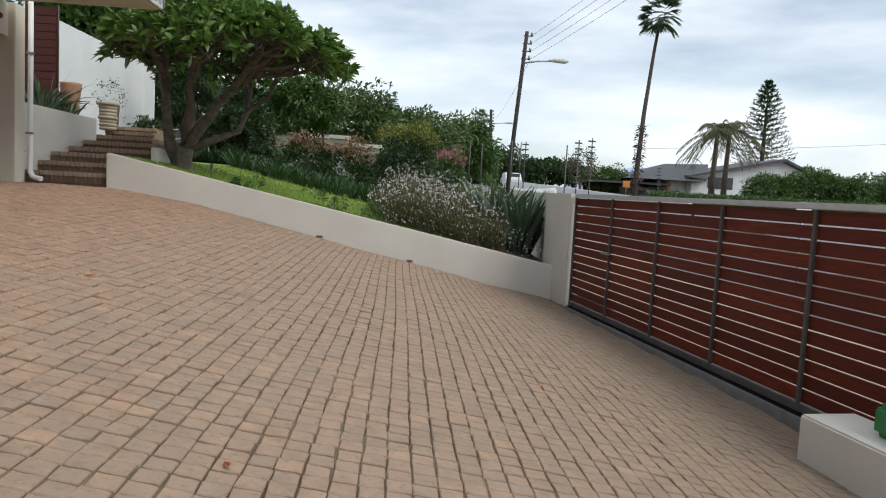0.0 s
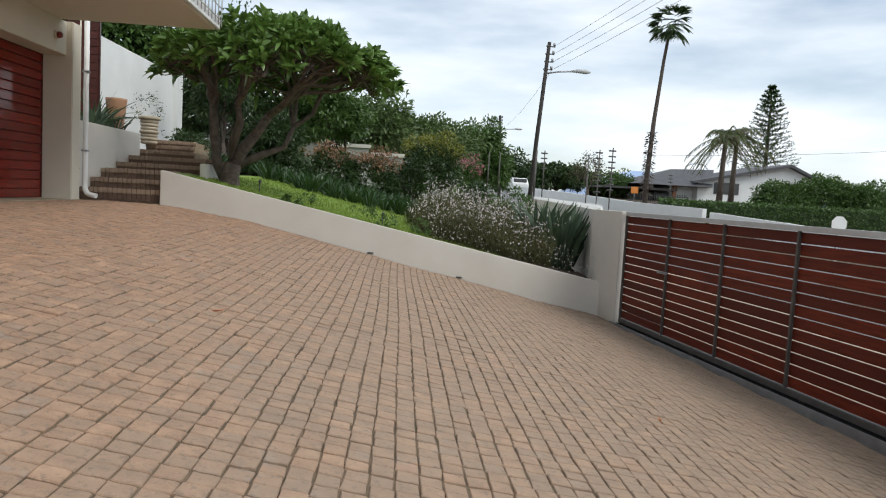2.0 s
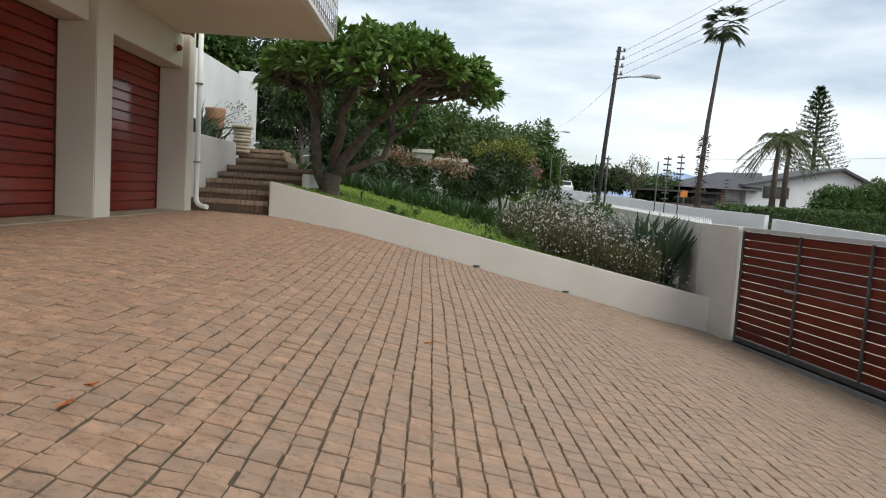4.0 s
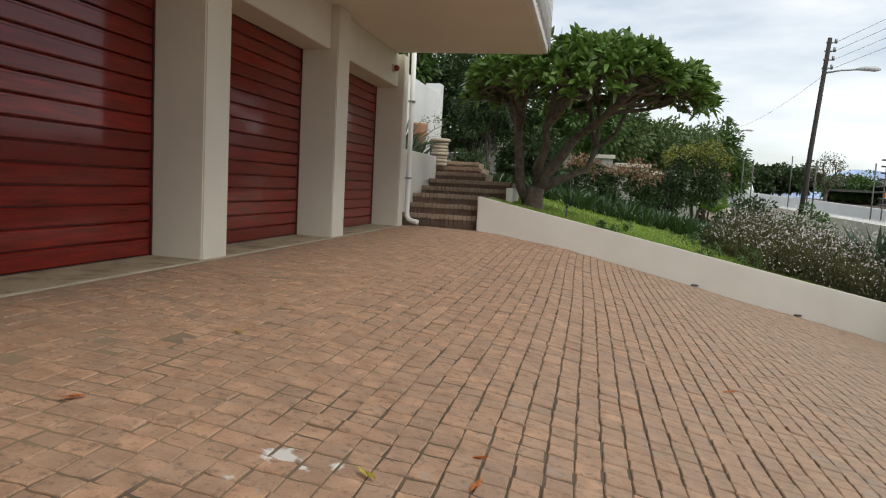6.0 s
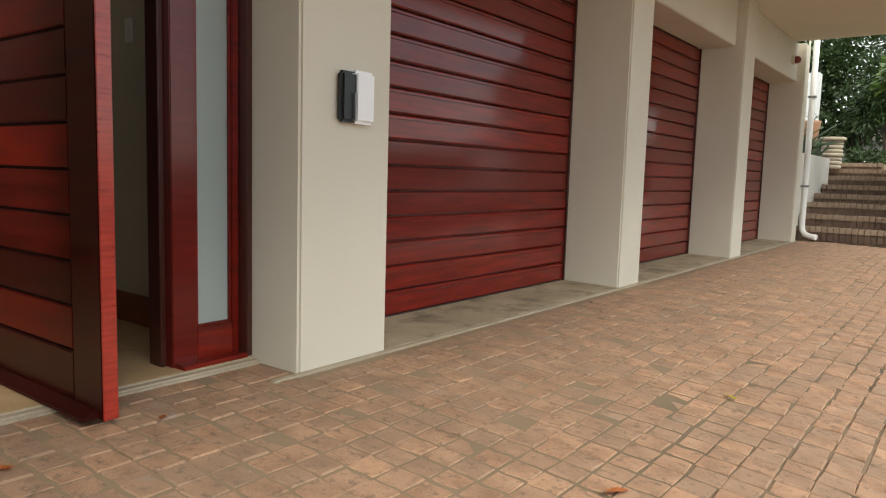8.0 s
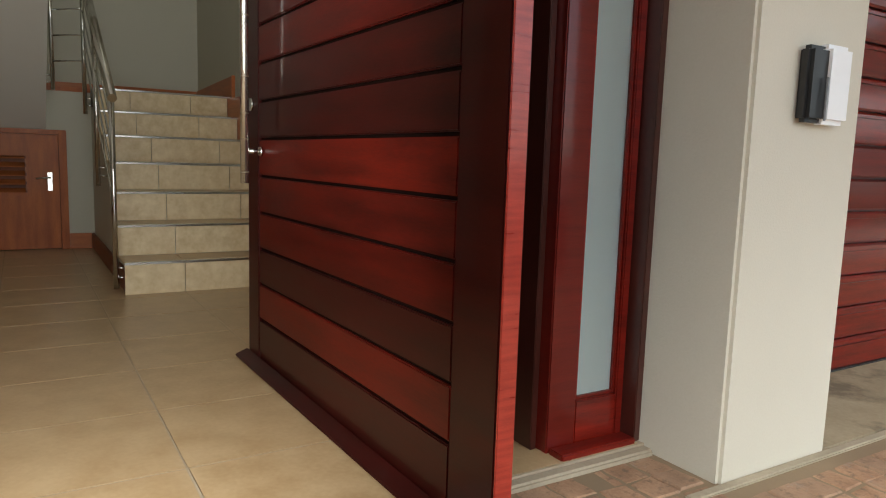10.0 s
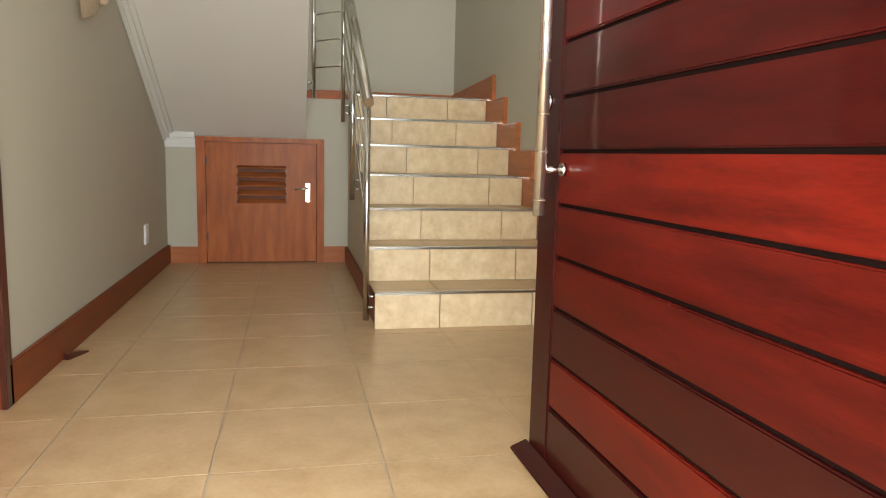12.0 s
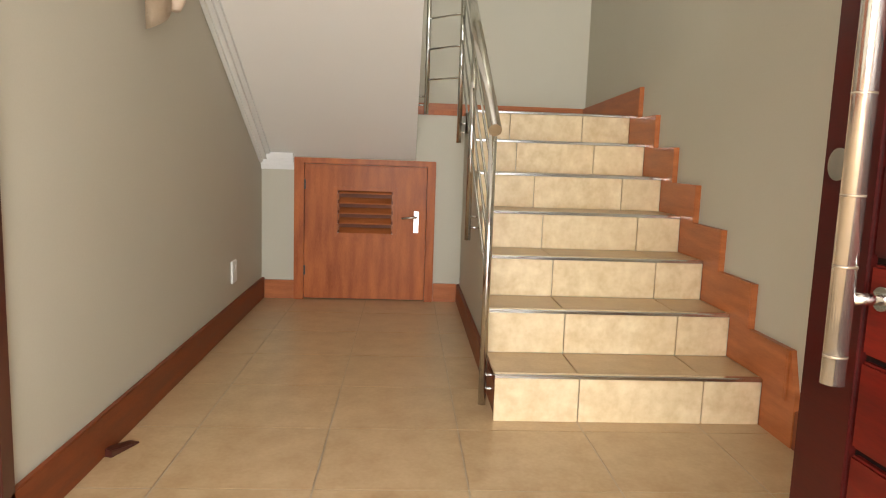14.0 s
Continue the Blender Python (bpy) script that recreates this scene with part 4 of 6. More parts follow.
def crown(name, parent, centre, radii, clumps, per, leaf, material, spread=0.28, hollow=0.55, cut=-0.8, label=""):
    """A crown of leafy clumps with gaps between them, about centre, in the parent's space."""
    r = np.array(radii)
    d = unit(rng.normal(size=(clumps * 3, 3)))
    d = d[d[:, 2] > cut][:clumps]
    k = len(d)
    rad = rng.uniform(hollow, 1.0, (k, 1)) * (1 + 0.16 * np.sin(d[:, :1] * 5.1 + d[:, 1:2] * 3.3))
    c = np.array(centre) + d * rad * r
    size = spread * r.mean() * rng.uniform(0.6, 1.25, (k, 1, 1))
    off = unit(rng.normal(size=(k * per, 3))).reshape(k, per, 3) * (rng.uniform(0.25, 1, (k, per, 1)) ** 0.5)
    base = (c[:, None] + off * size * np.array([1, 1, 0.75])).reshape(-1, 3)
    way = (off + d[:, None] * 0.5 + rng.normal(size=off.shape) * 0.45 + np.array([0, 0, 0.15])).reshape(-1, 3)
    ob = new(name, leaf_mesh(name, base, way, leaf[0] * rng.uniform(0.7, 1.25, len(base)), leaf[1], material))
    ob.parent = parent
    if label:
        ob["label"] = label
    return ob


def limbs(bm, base, tips, r0, levels=2, wob=0.12):
    """A trunk that forks towards its tips."""
    def fork(p, group, r, left):
        c = group.mean(0)
        if len(group) == 1 or left == 0:
            for g in group:
                mid = p + (g - p) * 0.55 + rng.normal(size=3) * wob * 0.5 + np.array([0, 0, -0.08])
                tube(bm, [p, mid, g], r, 6, radii=[r * 0.75, r * 0.55, r * 0.28], cap=False)
            return
        axis = group - c
        _, _, vt = np.linalg.svd(axis, full_matrices=False)
        order = np.argsort(axis @ vt[0])
        for half in np.array_split(order, 3 if len(group) > 12 else 2):
            g = group[half]
            q = p + (g.mean(0) - p) * rng.uniform(0.42, 0.58) + rng.normal(size=3) * wob
            m = p + (q - p) * 0.5 + rng.normal(size=3) * wob * 0.4
            tube(bm, [p, m, q], r, 8, radii=[r * 0.85, r * 0.75, r * 0.66], cap=False)
            fork(q, g, r * 0.66, left - 1)
    fork(np.array(base, float), np.array(tips, float), r0, levels)


def frangipani():
    at = np.array((2.10, 14.5, 0.36))
    t = thing("frangipani_tree", tuple(at), "wide umbrella-shaped tree with thick grey limbs and rosettes of long leaves", "tree")
    tips = []
    while len(tips) < 600:
        u, v = rng.uniform(-1, 1, 2)
        if u * u + v * v > 1:
            continue
        e = u * u + v * v
        x, y = 3.0 + 2.2 * u + 0.1 * v, 14.5 + 1.9 * v
        z = 3.30 - 0.80 * e ** 1.6 - 0.10 * max(0, u) + 0.10 * math.sin(5 * u + 2) * math.cos(4 * v) + rng.normal() * 0.07
        if rng.random() < 0.34:
            z -= rng.uniform(0.12, 0.48) * (1 - e * 0.5)
        tips.append((x - at[0], y - at[1], z - at[2]))
    tips = np.array(tips)
    bm = bmesh.new()
    tube(bm, [(0, 0, -0.15), (0.0, 0, 0.0), (0.02, 0, 0.22), (0.06, 0, 0.42)], 0.2, 12, radii=[0.257, 0.211, 0.168, 0.160])
    tube(bm, [(-0.05, 0, 0.1), (-0.24, 0.02, 0.42), (-0.30, 0.0, 1.0), (-0.34, 0.02, 1.5)], 0.12, 10, radii=[0.125, 0.098, 0.086, 0.074])
    tube(bm, [(0.04, 0.02, 0.3), (0.20, 0.03, 0.65), (0.52, -0.05, 1.05), (0.72, -0.1, 1.35)], 0.12, 10, radii=[0.140, 0.117, 0.090, 0.078])
    tube(bm, [(0.03, 0.0, 0.3), (0.05, -0.08, 0.75), (0.22, -0.22, 1.2), (0.18, -0.3, 1.5)], 0.10, 10, radii=[0.133, 0.094, 0.078, 0.066])
    tube(bm, [(0.10, 0.02, 0.38), (0.55, 0.2, 0.62), (0.95, 0.35, 0.80), (1.10, 0.42, 1.2)], 0.08, 10, radii=[0.094, 0.074, 0.055, 0.047])
    order = tips[:, 0]
    q = np.quantile(order, [0.27, 0.60])
    left, right, mid = tips[order < q[0]], tips[order >= q[1]], tips[(order >= q[0]) & (order < q[1])]
    limbs(bm, (-0.34, 0.02, 1.5), left, 0.074, 4)
    limbs(bm, (0.18, -0.3, 1.5), mid[mid[:, 1] < 0.3], 0.072, 4)
    limbs(bm, (0.72, -0.1, 1.35), right[right[:, 1] < 0.6], 0.08, 4)
    far = np.concatenate([mid[mid[:, 1] >= 0.3], right[right[:, 1] >= 0.6]])
    limbs(bm, (1.10, 0.42, 1.2), far, 0.055, 4)
    part("trunk", bm, M_BARK, t, "knobbly grey-brown trunk and limbs")
    per = 15
    base = np.repeat(tips, per, 0) + rng.normal(size=(len(tips) * per, 3)) * 0.025
    out = unit(tips - np.array((0.9, 0, 1.2)))
    way = np.repeat(out, per, 0) * 0.55 + unit(rng.normal(size=base.shape)) * 0.85 + np.array([0, 0, 0.30])
    ob = new("crown", leaf_mesh("crown", base, way, 0.235 * rng.uniform(0.7, 1.2, len(base)), 0.075, M_FRANGI, 0.2, 3))
    ob.parent = t
    ob["label"] = "rosettes of long fresh green leaves"


frangipani()


def shrub(name, at, radii, label, material, clumps=60, per=40, leaf=(0.10, 0.05), trunk=0.0, category="shrub", group="", second=None):
    t = thing(name, at, label, category, group)
    r = Vector(radii)
    if trunk:
        bm = bmesh.new()
        for k in range(4):
            a = rng.uniform(0, math.tau)
            tube(bm, [(0.05 * math.cos(a), 0.05 * math.sin(a), -0.15), (0.1 * math.cos(a), 0.1 * math.sin(a), trunk * 0.6), (0.35 * r.x * math.cos(a), 0.35 * r.y * math.sin(a), trunk + r.z * 0.6)], 0.05, 7, radii=[0.06, 0.05, 0.025])
        part("stem", bm, M_BARK_DARK, t)
    crown("crown", t, (0, 0, trunk + r.z * 0.85), radii, clumps, per, leaf, material)
    if second:
        tagged(crown("new_growth", t, (0, 0, trunk + r.z * 0.95), (r.x * 1.03, r.y * 1.03, r.z * 1.05), clumps // 2, per // 2, leaf, second, hollow=0.92, cut=0.45), kind="stuff")
    return t


def tree(name, at, height, radii, label, material, clumps=90, per=60, leaf=(0.16, 0.08), r0=0.18, bark=M_BARK_DARK, low=0.35):
    t = thing(name, at, label, "tree")
    tips = unit(rng.normal(size=(26, 3))) * np.array(radii) * 0.7 + np.array((0, 0, height))
    tips[:, 2] = np.maximum(tips[:, 2], height * low)
    bm = bmesh.new()
    fork_z = height * low * 0.8
    tube(bm, [(0, 0, -0.5), (0.05, 0, fork_z * 0.5), (0, 0.05, fork_z)], r0, 9, radii=[r0 * 1.3, r0, r0 * 0.9])
    limbs(bm, (0, 0.05, fork_z), tips, r0 * 0.75, 3, 0.25)
    part("trunk", bm, bark, t)
    crown("crown", t, (0, 0, height), radii, clumps, per, leaf, material)
    return t


def strap_clump(name, at, n, length, width, label, material, spread=0.35, tilt=0.6, category="plant", group=""):
    t = thing(name, at, label, category, group)
    a = rng.uniform(0, math.tau, n)
    base = np.stack([np.cos(a), np.sin(a), np.zeros(n)], 1) * rng.uniform(0, spread, (n, 1)) * 0.4
    way = np.stack([np.cos(a), np.sin(a), np.zeros(n)], 1) * rng.uniform(0.1, tilt, (n, 1)) + np.array([0, 0, 1.0])
    ob = new("leaves", leaf_mesh("leaves", base, way, length * rng.uniform(0.6, 1.1, n), width, material, 0.3, 3))
    ob.parent = t
    return t


# ---- garden ground ----
lawn = setting(sheet("ground_lawn", 1.3, 8.9, WALL_Y + 0.15, 30.5, lambda x, y: wall_top(min(x, 9.6)) - 0.03 + 0.014 * (y - 13.3), 40, 40, M_LAWN), "bright green lawn sloping behind the low wall", "lawn")
bed_left = setting(sheet("ground_bed", -9.0, 1.3, 17.9, 34, lambda x, y: 0.62 + 0.01 * (y - 13.3), 6, 10, M_SOIL), "dark soil of the planting beds", "soil")


def lawn_z(x, y):
    return wall_top(min(x, 9.6)) - 0.03 + 0.014 * (y - 13.3)


n = 26000
gx, gy = rng.uniform(1.6, 7.2, n), 13.35 + 8.5 * rng.uniform(0, 1, n) ** 1.5
gb = np.stack([gx, gy, np.array([lawn_z(a, b) for a, b in zip(gx, gy)])], 1)
tagged(new("grass", leaf_mesh("grass", gb, rng.normal(size=(n, 3)) * 0.5 + np.array([0, 0, 1]), 0.06, 0.012, M_GRASS)), "short bright green lawn grass", "grass", kind="stuff")

# soil under the flower bed
setting(sheet("ground_flowerbed", 5.9, 9.0, WALL_Y + 0.2, 17.5, lambda x, y: lawn_z(x, y) + 0.015, 8, 8, M_SOIL), "dark soil of the flower bed", "soil")


def flower_mass():
    t = thing("gaura_bed", (7.3, 14.9, lawn_z(7.3, 14.9)), "tall airy bed of white and pale pink flowers", "flower bed", kind="stuff")
    n = 5200
    x = rng.uniform(5.5, 8.9, n)
    y = rng.uniform(13.45, 17.2, n)
    keep = (x > 5.5 + 0.35 * (17.2 - y) * rng.uniform(0.2, 0.8, n)) & ((x < 8.15) | (y > 15.2))
    x, y = x[keep], y[keep]
    n = len(x)
    z = np.array([lawn_z(a, b) for a, b in zip(x, y)])
    tall = np.clip(0.80 + 0.14 * (y - 13.4), 0.6, 1.22) * rng.uniform(0.65, 1.1, n) * np.clip((x - 5.2) / 1.1, 0.35, 1)
    base = np.stack([x, y, z], 1) - np.array(t.location)
    lean = rng.normal(size=(n, 3)) * 0.22 + np.array([-0.05, -0.1, 1])
    ob = new("stems", leaf_mesh("stems", base, lean, tall, 0.010, M_LEAF_GREY, 0.08, 3))
    ob.parent = t
    m = 5
    lb = np.repeat(base, m, 0) + np.repeat(unit(lean) * tall[:, None], m, 0) * rng.uniform(0.05, 0.8, (n * m, 1)) + rng.normal(size=(n * m, 3)) * 0.03
    ob = new("foliage", leaf_mesh("foliage", lb, rng.normal(size=(n * m, 3)) + np.array([0, 0, 0.4]), 0.075, 0.018, M_LEAF_GREY))
    ob.parent = t
    pick = rng.random(n) < 0.28
    fb = (base + unit(lean) * tall[:, None] * rng.uniform(0.82, 1.03, (n, 1)))[pick]
    fb = np.repeat(fb, 3, 0) + rng.normal(size=(len(fb) * 3, 3)) * 0.018
    ob = new("blossoms", leaf_mesh("blossoms", fb, rng.normal(size=fb.shape) + np.array([0, 0, 0.5]), 0.030, 0.026, M_FLOWER))
    ob.parent = t
    k = 420
    sx, sy = rng.uniform(5.9, 9.0, k), rng.uniform(13.3, 14.0, k)
    sb = np.stack([sx, sy, np.array([lawn_z(a, b) for a, b in zip(sx, sy)]) + rng.uniform(0.05, 0.5, k)], 1) - np.array(t.location)
    ob = new("low_blossoms", leaf_mesh("low_blossoms", sb, rng.normal(size=(k, 3)), 0.03, 0.026, M_FLOWER))
    ob.parent = t


flower_mass()
for i, (x, y) in enumerate(((8.55, 14.35), (8.15, 14.8), (8.75, 14.9))):
    strap_clump("strelitzia", (x, y, lawn_z(x, y)), 60, 1.9 - 0.12 * i, 0.09, "clump of broad grey-green sword leaves by the wall", M_SWORD, 0.5, 0.42, group="sword-leaved plants")
for x in np.arange(-0.6, 7.4, 0.40):
    for y in (19.6, 20.6, 21.6, 22.5):
        if y < 21 and x < 1.6 + 0.5 * (21 - y):
            continue
        yy = y + rng.uniform(-0.25, 0.25)
        strap_clump("agapanthus", (x + rng.uniform(-0.15, 0.15), yy, lawn_z(max(x, 1.3), yy) + (0.0 if x > 1.3 else 0.05)), 34, 0.78, 0.045, "clump of dark green strap leaves edging the lawn", M_STRAP, 0.5, 0.9, group="strap-leaf border")
for x, y, s in ((3.7, 13.45, 0.2), (4.75, 13.5, 0.24), (5.15, 13.45, 0.18), (5.75, 13.45, 0.24), (3.35, 13.42, 0.10)):
    shrub("low_plant", (x, y, lawn_z(x, y)), (s, s * 0.8, s * 0.7), "small grey-green plant at the wall edge", M_LEAF_MID, 10, 24, (0.06, 0.02), group="plants along the low wall")

# shaped bushes, largest shapes first
shrub("copper_bush", (2.95, 25.0, 0.05), (1.0, 0.8, 0.85), "rounded bush with coppery pink new leaves", M_LEAF_DARK, 90, 60, (0.10, 0.05), 0.15, second=M_LEAF_PINK)
shrub("copper_bush", (4.5, 24.8, -0.15), (0.95, 0.8, 0.85), "rounded bush with coppery pink new leaves", M_LEAF_DARK, 90, 60, (0.10, 0.05), 0.15, second=M_LEAF_PINK)
shrub("topiary_bush", (6.5, 25.0, -0.35), (1.0, 0.9, 1.0), "clipped round bush on a stem with golden new growth", M_LEAF_DARK, 130, 70, (0.09, 0.045), 0.75, second=M_LEAF_YELLOW)
shrub("shade_shrub", (7.7, 22.8, -0.75), (0.75, 0.7, 0.75), "dark broad-leaved shrub beside the street wall", M_LEAF_DARK, 70, 55, (0.12, 0.055), 0.15)
shrub("shade_shrub", (8.5, 20.8, -0.85), (0.7, 0.8, 0.7), "dark broad-leaved shrub beside the street wall", M_LEAF_MID, 70, 55, (0.11, 0.05), 0.1)
shrub("shade_shrub", (0.95, 22.6, 0.7), (0.6, 0.6, 0.62), "dark broad-leaved shrub in the shade", M_LEAF_DARK, 60, 60, (0.13, 0.06), 0.2)
shrub("shade_shrub", (1.7, 22.6, 0.5), (0.8, 0.7, 1.0), "dark broad-leaved shrub behind the lawn", M_LEAF_DARK, 80, 60, (0.13, 0.06), 0.2)
shrub("shade_shrub", (5.75, 26.5, -0.2), (0.7, 0.6, 0.8), "dark broad-leaved shrub by the garden wall", M_LEAF_DARK, 60, 50, (0.13, 0.06), 0.3)
tree("garden_tree", (0.2, 21.6, 0.8), 2.3, (0.85, 0.8, 1.05), "slim dark-leaved tree beside the white wall", M_LEAF_DARK, 110, 60, (0.12, 0.055), 0.06, low=0.4)
tree("garden_tree", (2.7, 27.4, 0.4), 2.7, (1.6, 1.2, 1.15), "leafy green garden tree with low branches", M_LEAF_MID, 120, 70, (0.17, 0.08), 0.09)
tree("garden_tree", (-1.0, 27.5, 0.6), 3.4, (2.6, 1.8, 2.3), "dense green tree over the garden wall", M_LEAF_DARK, 180, 80, (0.2, 0.09), 0.12)
tree("garden_tree", (-4.6, 25.5, 0.6), 4.0, (2.2, 1.8, 2.2), "bright green tree behind the white wall", M_LEAF_MID, 140, 80, (0.3, 0.12), 0.12)
tree("street_tree", (2.2, 38.0, 0.0), 3.5, (4.2, 3.0, 1.9), "spreading green tree behind the garden", M_LEAF_FAR, 170, 80, (0.26, 0.12), 0.2)
tree("street_tree", (6.6, 43.0, 0.0), 3.2, (3.4, 3.0, 1.75), "spreading green tree behind the garden", M_LEAF_FAR, 160, 80, (0.26, 0.12), 0.2)
tree("street_tree", (10.2, 47.0, -0.3), 3.1, (2.3, 2.2, 2.3), "dark green tree at the street corner", M_LEAF_MID, 180, 80, (0.26, 0.12), 0.2)
shrub("bougainvillea", (8.6, 35.5, -0.6), (0.8, 0.7, 1.3), "loose shrub with dull pink flowers", M_LEAF_MID, 60, 40, (0.14, 0.07), 0.4, second=leaf_mat("dull_pink_flower", (0.28, 0.10, 0.11), (0.42, 0.20, 0.20)))
strap_clump("yucca", (7.5, 27.3, 0.3), 40, 1.0, 0.09, "spiky yellow-green yucca by the wall", M_FRANGI, 0.4, 1.6)
for x in np.arange(6.0, 8.2, 0.45):
    strap_clump("agapanthus", (x, 18.6 + 0.4 * math.sin(9 * x), lawn_z(x, 18.6)), 30, 0.7, 0.045, "clump of dark green strap leaves edging the lawn", M_STRAP, 0.5, 0.9, group="strap-leaf border")

# ---- garden walls ----
M_PANEL = mat("grey_concrete_panel", (0.30, 0.31, 0.29), (0.42, 0.42, 0.39), 0.85, 2, 60, 0.3)
M_WALL_WHITE = mat("white_plaster", (0.70, 0.70, 0.68), (0.80, 0.80, 0.78), 0.8, 1, 60, 0.2)
wall_back_garden = setting(new("wall_garden"), "grey concrete panel wall with tan copings behind the garden", "garden wall")
for x0, x1, top in ((-6.6, -4.25, 3.0), (-4.2, -1.85, 2.9), (-1.8, 0.6, 2.5), (0.65, 2.4, 2.3), (2.45, 4.1, 2.18), (4.15, 5.5, 1.88), (5.55, 7.4, 1.62)):
    for k in range(7):
        z = top - 0.06 - (k + 1) * 0.36
        block("panel", (x0 + 0.06, x1 - 0.06, 30.02, 30.07, z + 0.008, z + 0.352), M_PANEL, wall_back_garden)
    block("post", (x0 - 0.09, x0 + 0.058, 29.97, 30.12, -0.8, top + 0.02), M_PANEL, wall_back_garden)
    block("coping", (x0 - 0.02, x1 + 0.02, 29.96, 30.13, top - 0.05, top + 0.10), M_PLASTER_GARDEN, wall_back_garden, bevel=0.01)
wall_white = setting(block("wall_white", (-2.1, -1.9, 17.2, 23.75, 0.4, 3.72), M_WALL_WHITE, bevel=0.01), "tall white plastered boundary wall", "boundary wall")
setting(block("wall_white_pier", (-2.25, -1.75, 23.76, 24.2, 0.4, 4.0), M_WALL_WHITE, bevel=0.01), "white plastered pier at the wall's end", "boundary wall")
wall_stairs = setting(block("wall_raised_bed", (-0.30, -0.10, 13.03, 16.0, -0.2, 1.33), M_PLASTER_GARDEN, bevel=0.012), "cream plastered wall of the raised bed beside the steps", "garden wall")
setting(block("wall_raised_bed_end", (-2.0, -0.301, 15.8, 16.0, 0.3, 1.325), M_PLASTER_GARDEN, bevel=0.012), "cream plastered end of the raised bed", "garden wall")

M_SCREEN = mat("screen_wood", (0.050, 0.012, 0.010), (0.10, 0.024, 0.018), 0.5, 3, 40, 0.1, stretch=(1, 6, 12), random_mix=0.4)


def slat_screen():
    s = thing("slat_screen", (-1.65, 17.0, 1.2), "dark red-brown slatted wooden screen gate", "screen")
    for k in range(14):
        block("slat", (-0.42, 0.25, -0.012, 0.012, 0.15 + k * 0.17, 0.15 + k * 0.17 + 0.156), M_SCREEN, s, bevel=0.003)
    block("backing", (-0.40, 0.22, 0.0135, 0.03, 0.1, 2.55), M_WOOD_DARK, s)
    for x in (-0.42, 0.25):
        block("post", (x - 0.03, x + 0.03, 0.014, 0.07, 0.0, 2.6), M_WOOD_DARK, s)


slat_screen()


# ---- brick steps ----
def brick_steps():
    st = setting(new("stairs_garden"), "weathered dark brick garden steps", "steps")
    steps = [(13.20, 0.215, -0.09, 1.275), (13.62, 0.39, -0.09, 1.275), (14.06, 0.565, -0.09, 1.275), (14.75, 0.70, -0.09, 1.62), (15.35, 0.855, -0.09, 1.62), (16.2, 1.02, -0.25, 0.95), (16.9, 1.16, -0.3, 0.75), (17.5, 1.30, -0.3, 0.6)]
    # Treads get the lit tone, risers the shaded one.
    bm0 = bmesh.new()
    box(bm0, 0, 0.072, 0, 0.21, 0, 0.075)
    tread = mesh_of("brick", bm0, M_BRICK_LIT, 0.004)
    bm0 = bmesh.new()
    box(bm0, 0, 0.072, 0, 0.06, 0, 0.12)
    riser = mesh_of("brick", bm0, M_BRICK_SHADED, 0.004)
    low = 0.0
    for y, z, x0, x1 in steps:
        block("core", (x0, x1, y + 0.03, y + 1.2, low - 0.2, z - 0.02), M_JOINT, st)
        x = x0
        while x < x1 - 0.06:
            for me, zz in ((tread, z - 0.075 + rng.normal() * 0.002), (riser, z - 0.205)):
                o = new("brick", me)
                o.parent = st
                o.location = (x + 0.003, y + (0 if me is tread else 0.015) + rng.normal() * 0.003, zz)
            x += 0.079
        low = z


brick_steps()
setting(block("wall_step_cheek", (1.63, 1.75, 14.2, 15.4, 0.2, 0.74), M_PLASTER_GARDEN, bevel=0.01), "small plastered cheek wall at the steps", "garden wall")


# ---- pots and bed plants ----
def lathe(bm, profile, seg=24):
    rings = [[bm.verts.new((r * math.cos(k * math.tau / seg), r * math.sin(k * math.tau / seg), z)) for k in range(seg)] for r, z in profile]
    for a, b in zip(rings, rings[1:]):
        for k in range(seg):
            bm.faces.new((a[k], a[(k + 1) % seg], b[(k + 1) % seg], b[k])).smooth = True
    bm.faces.new(rings[0][::-1])
    bm.faces.new(rings[-1])


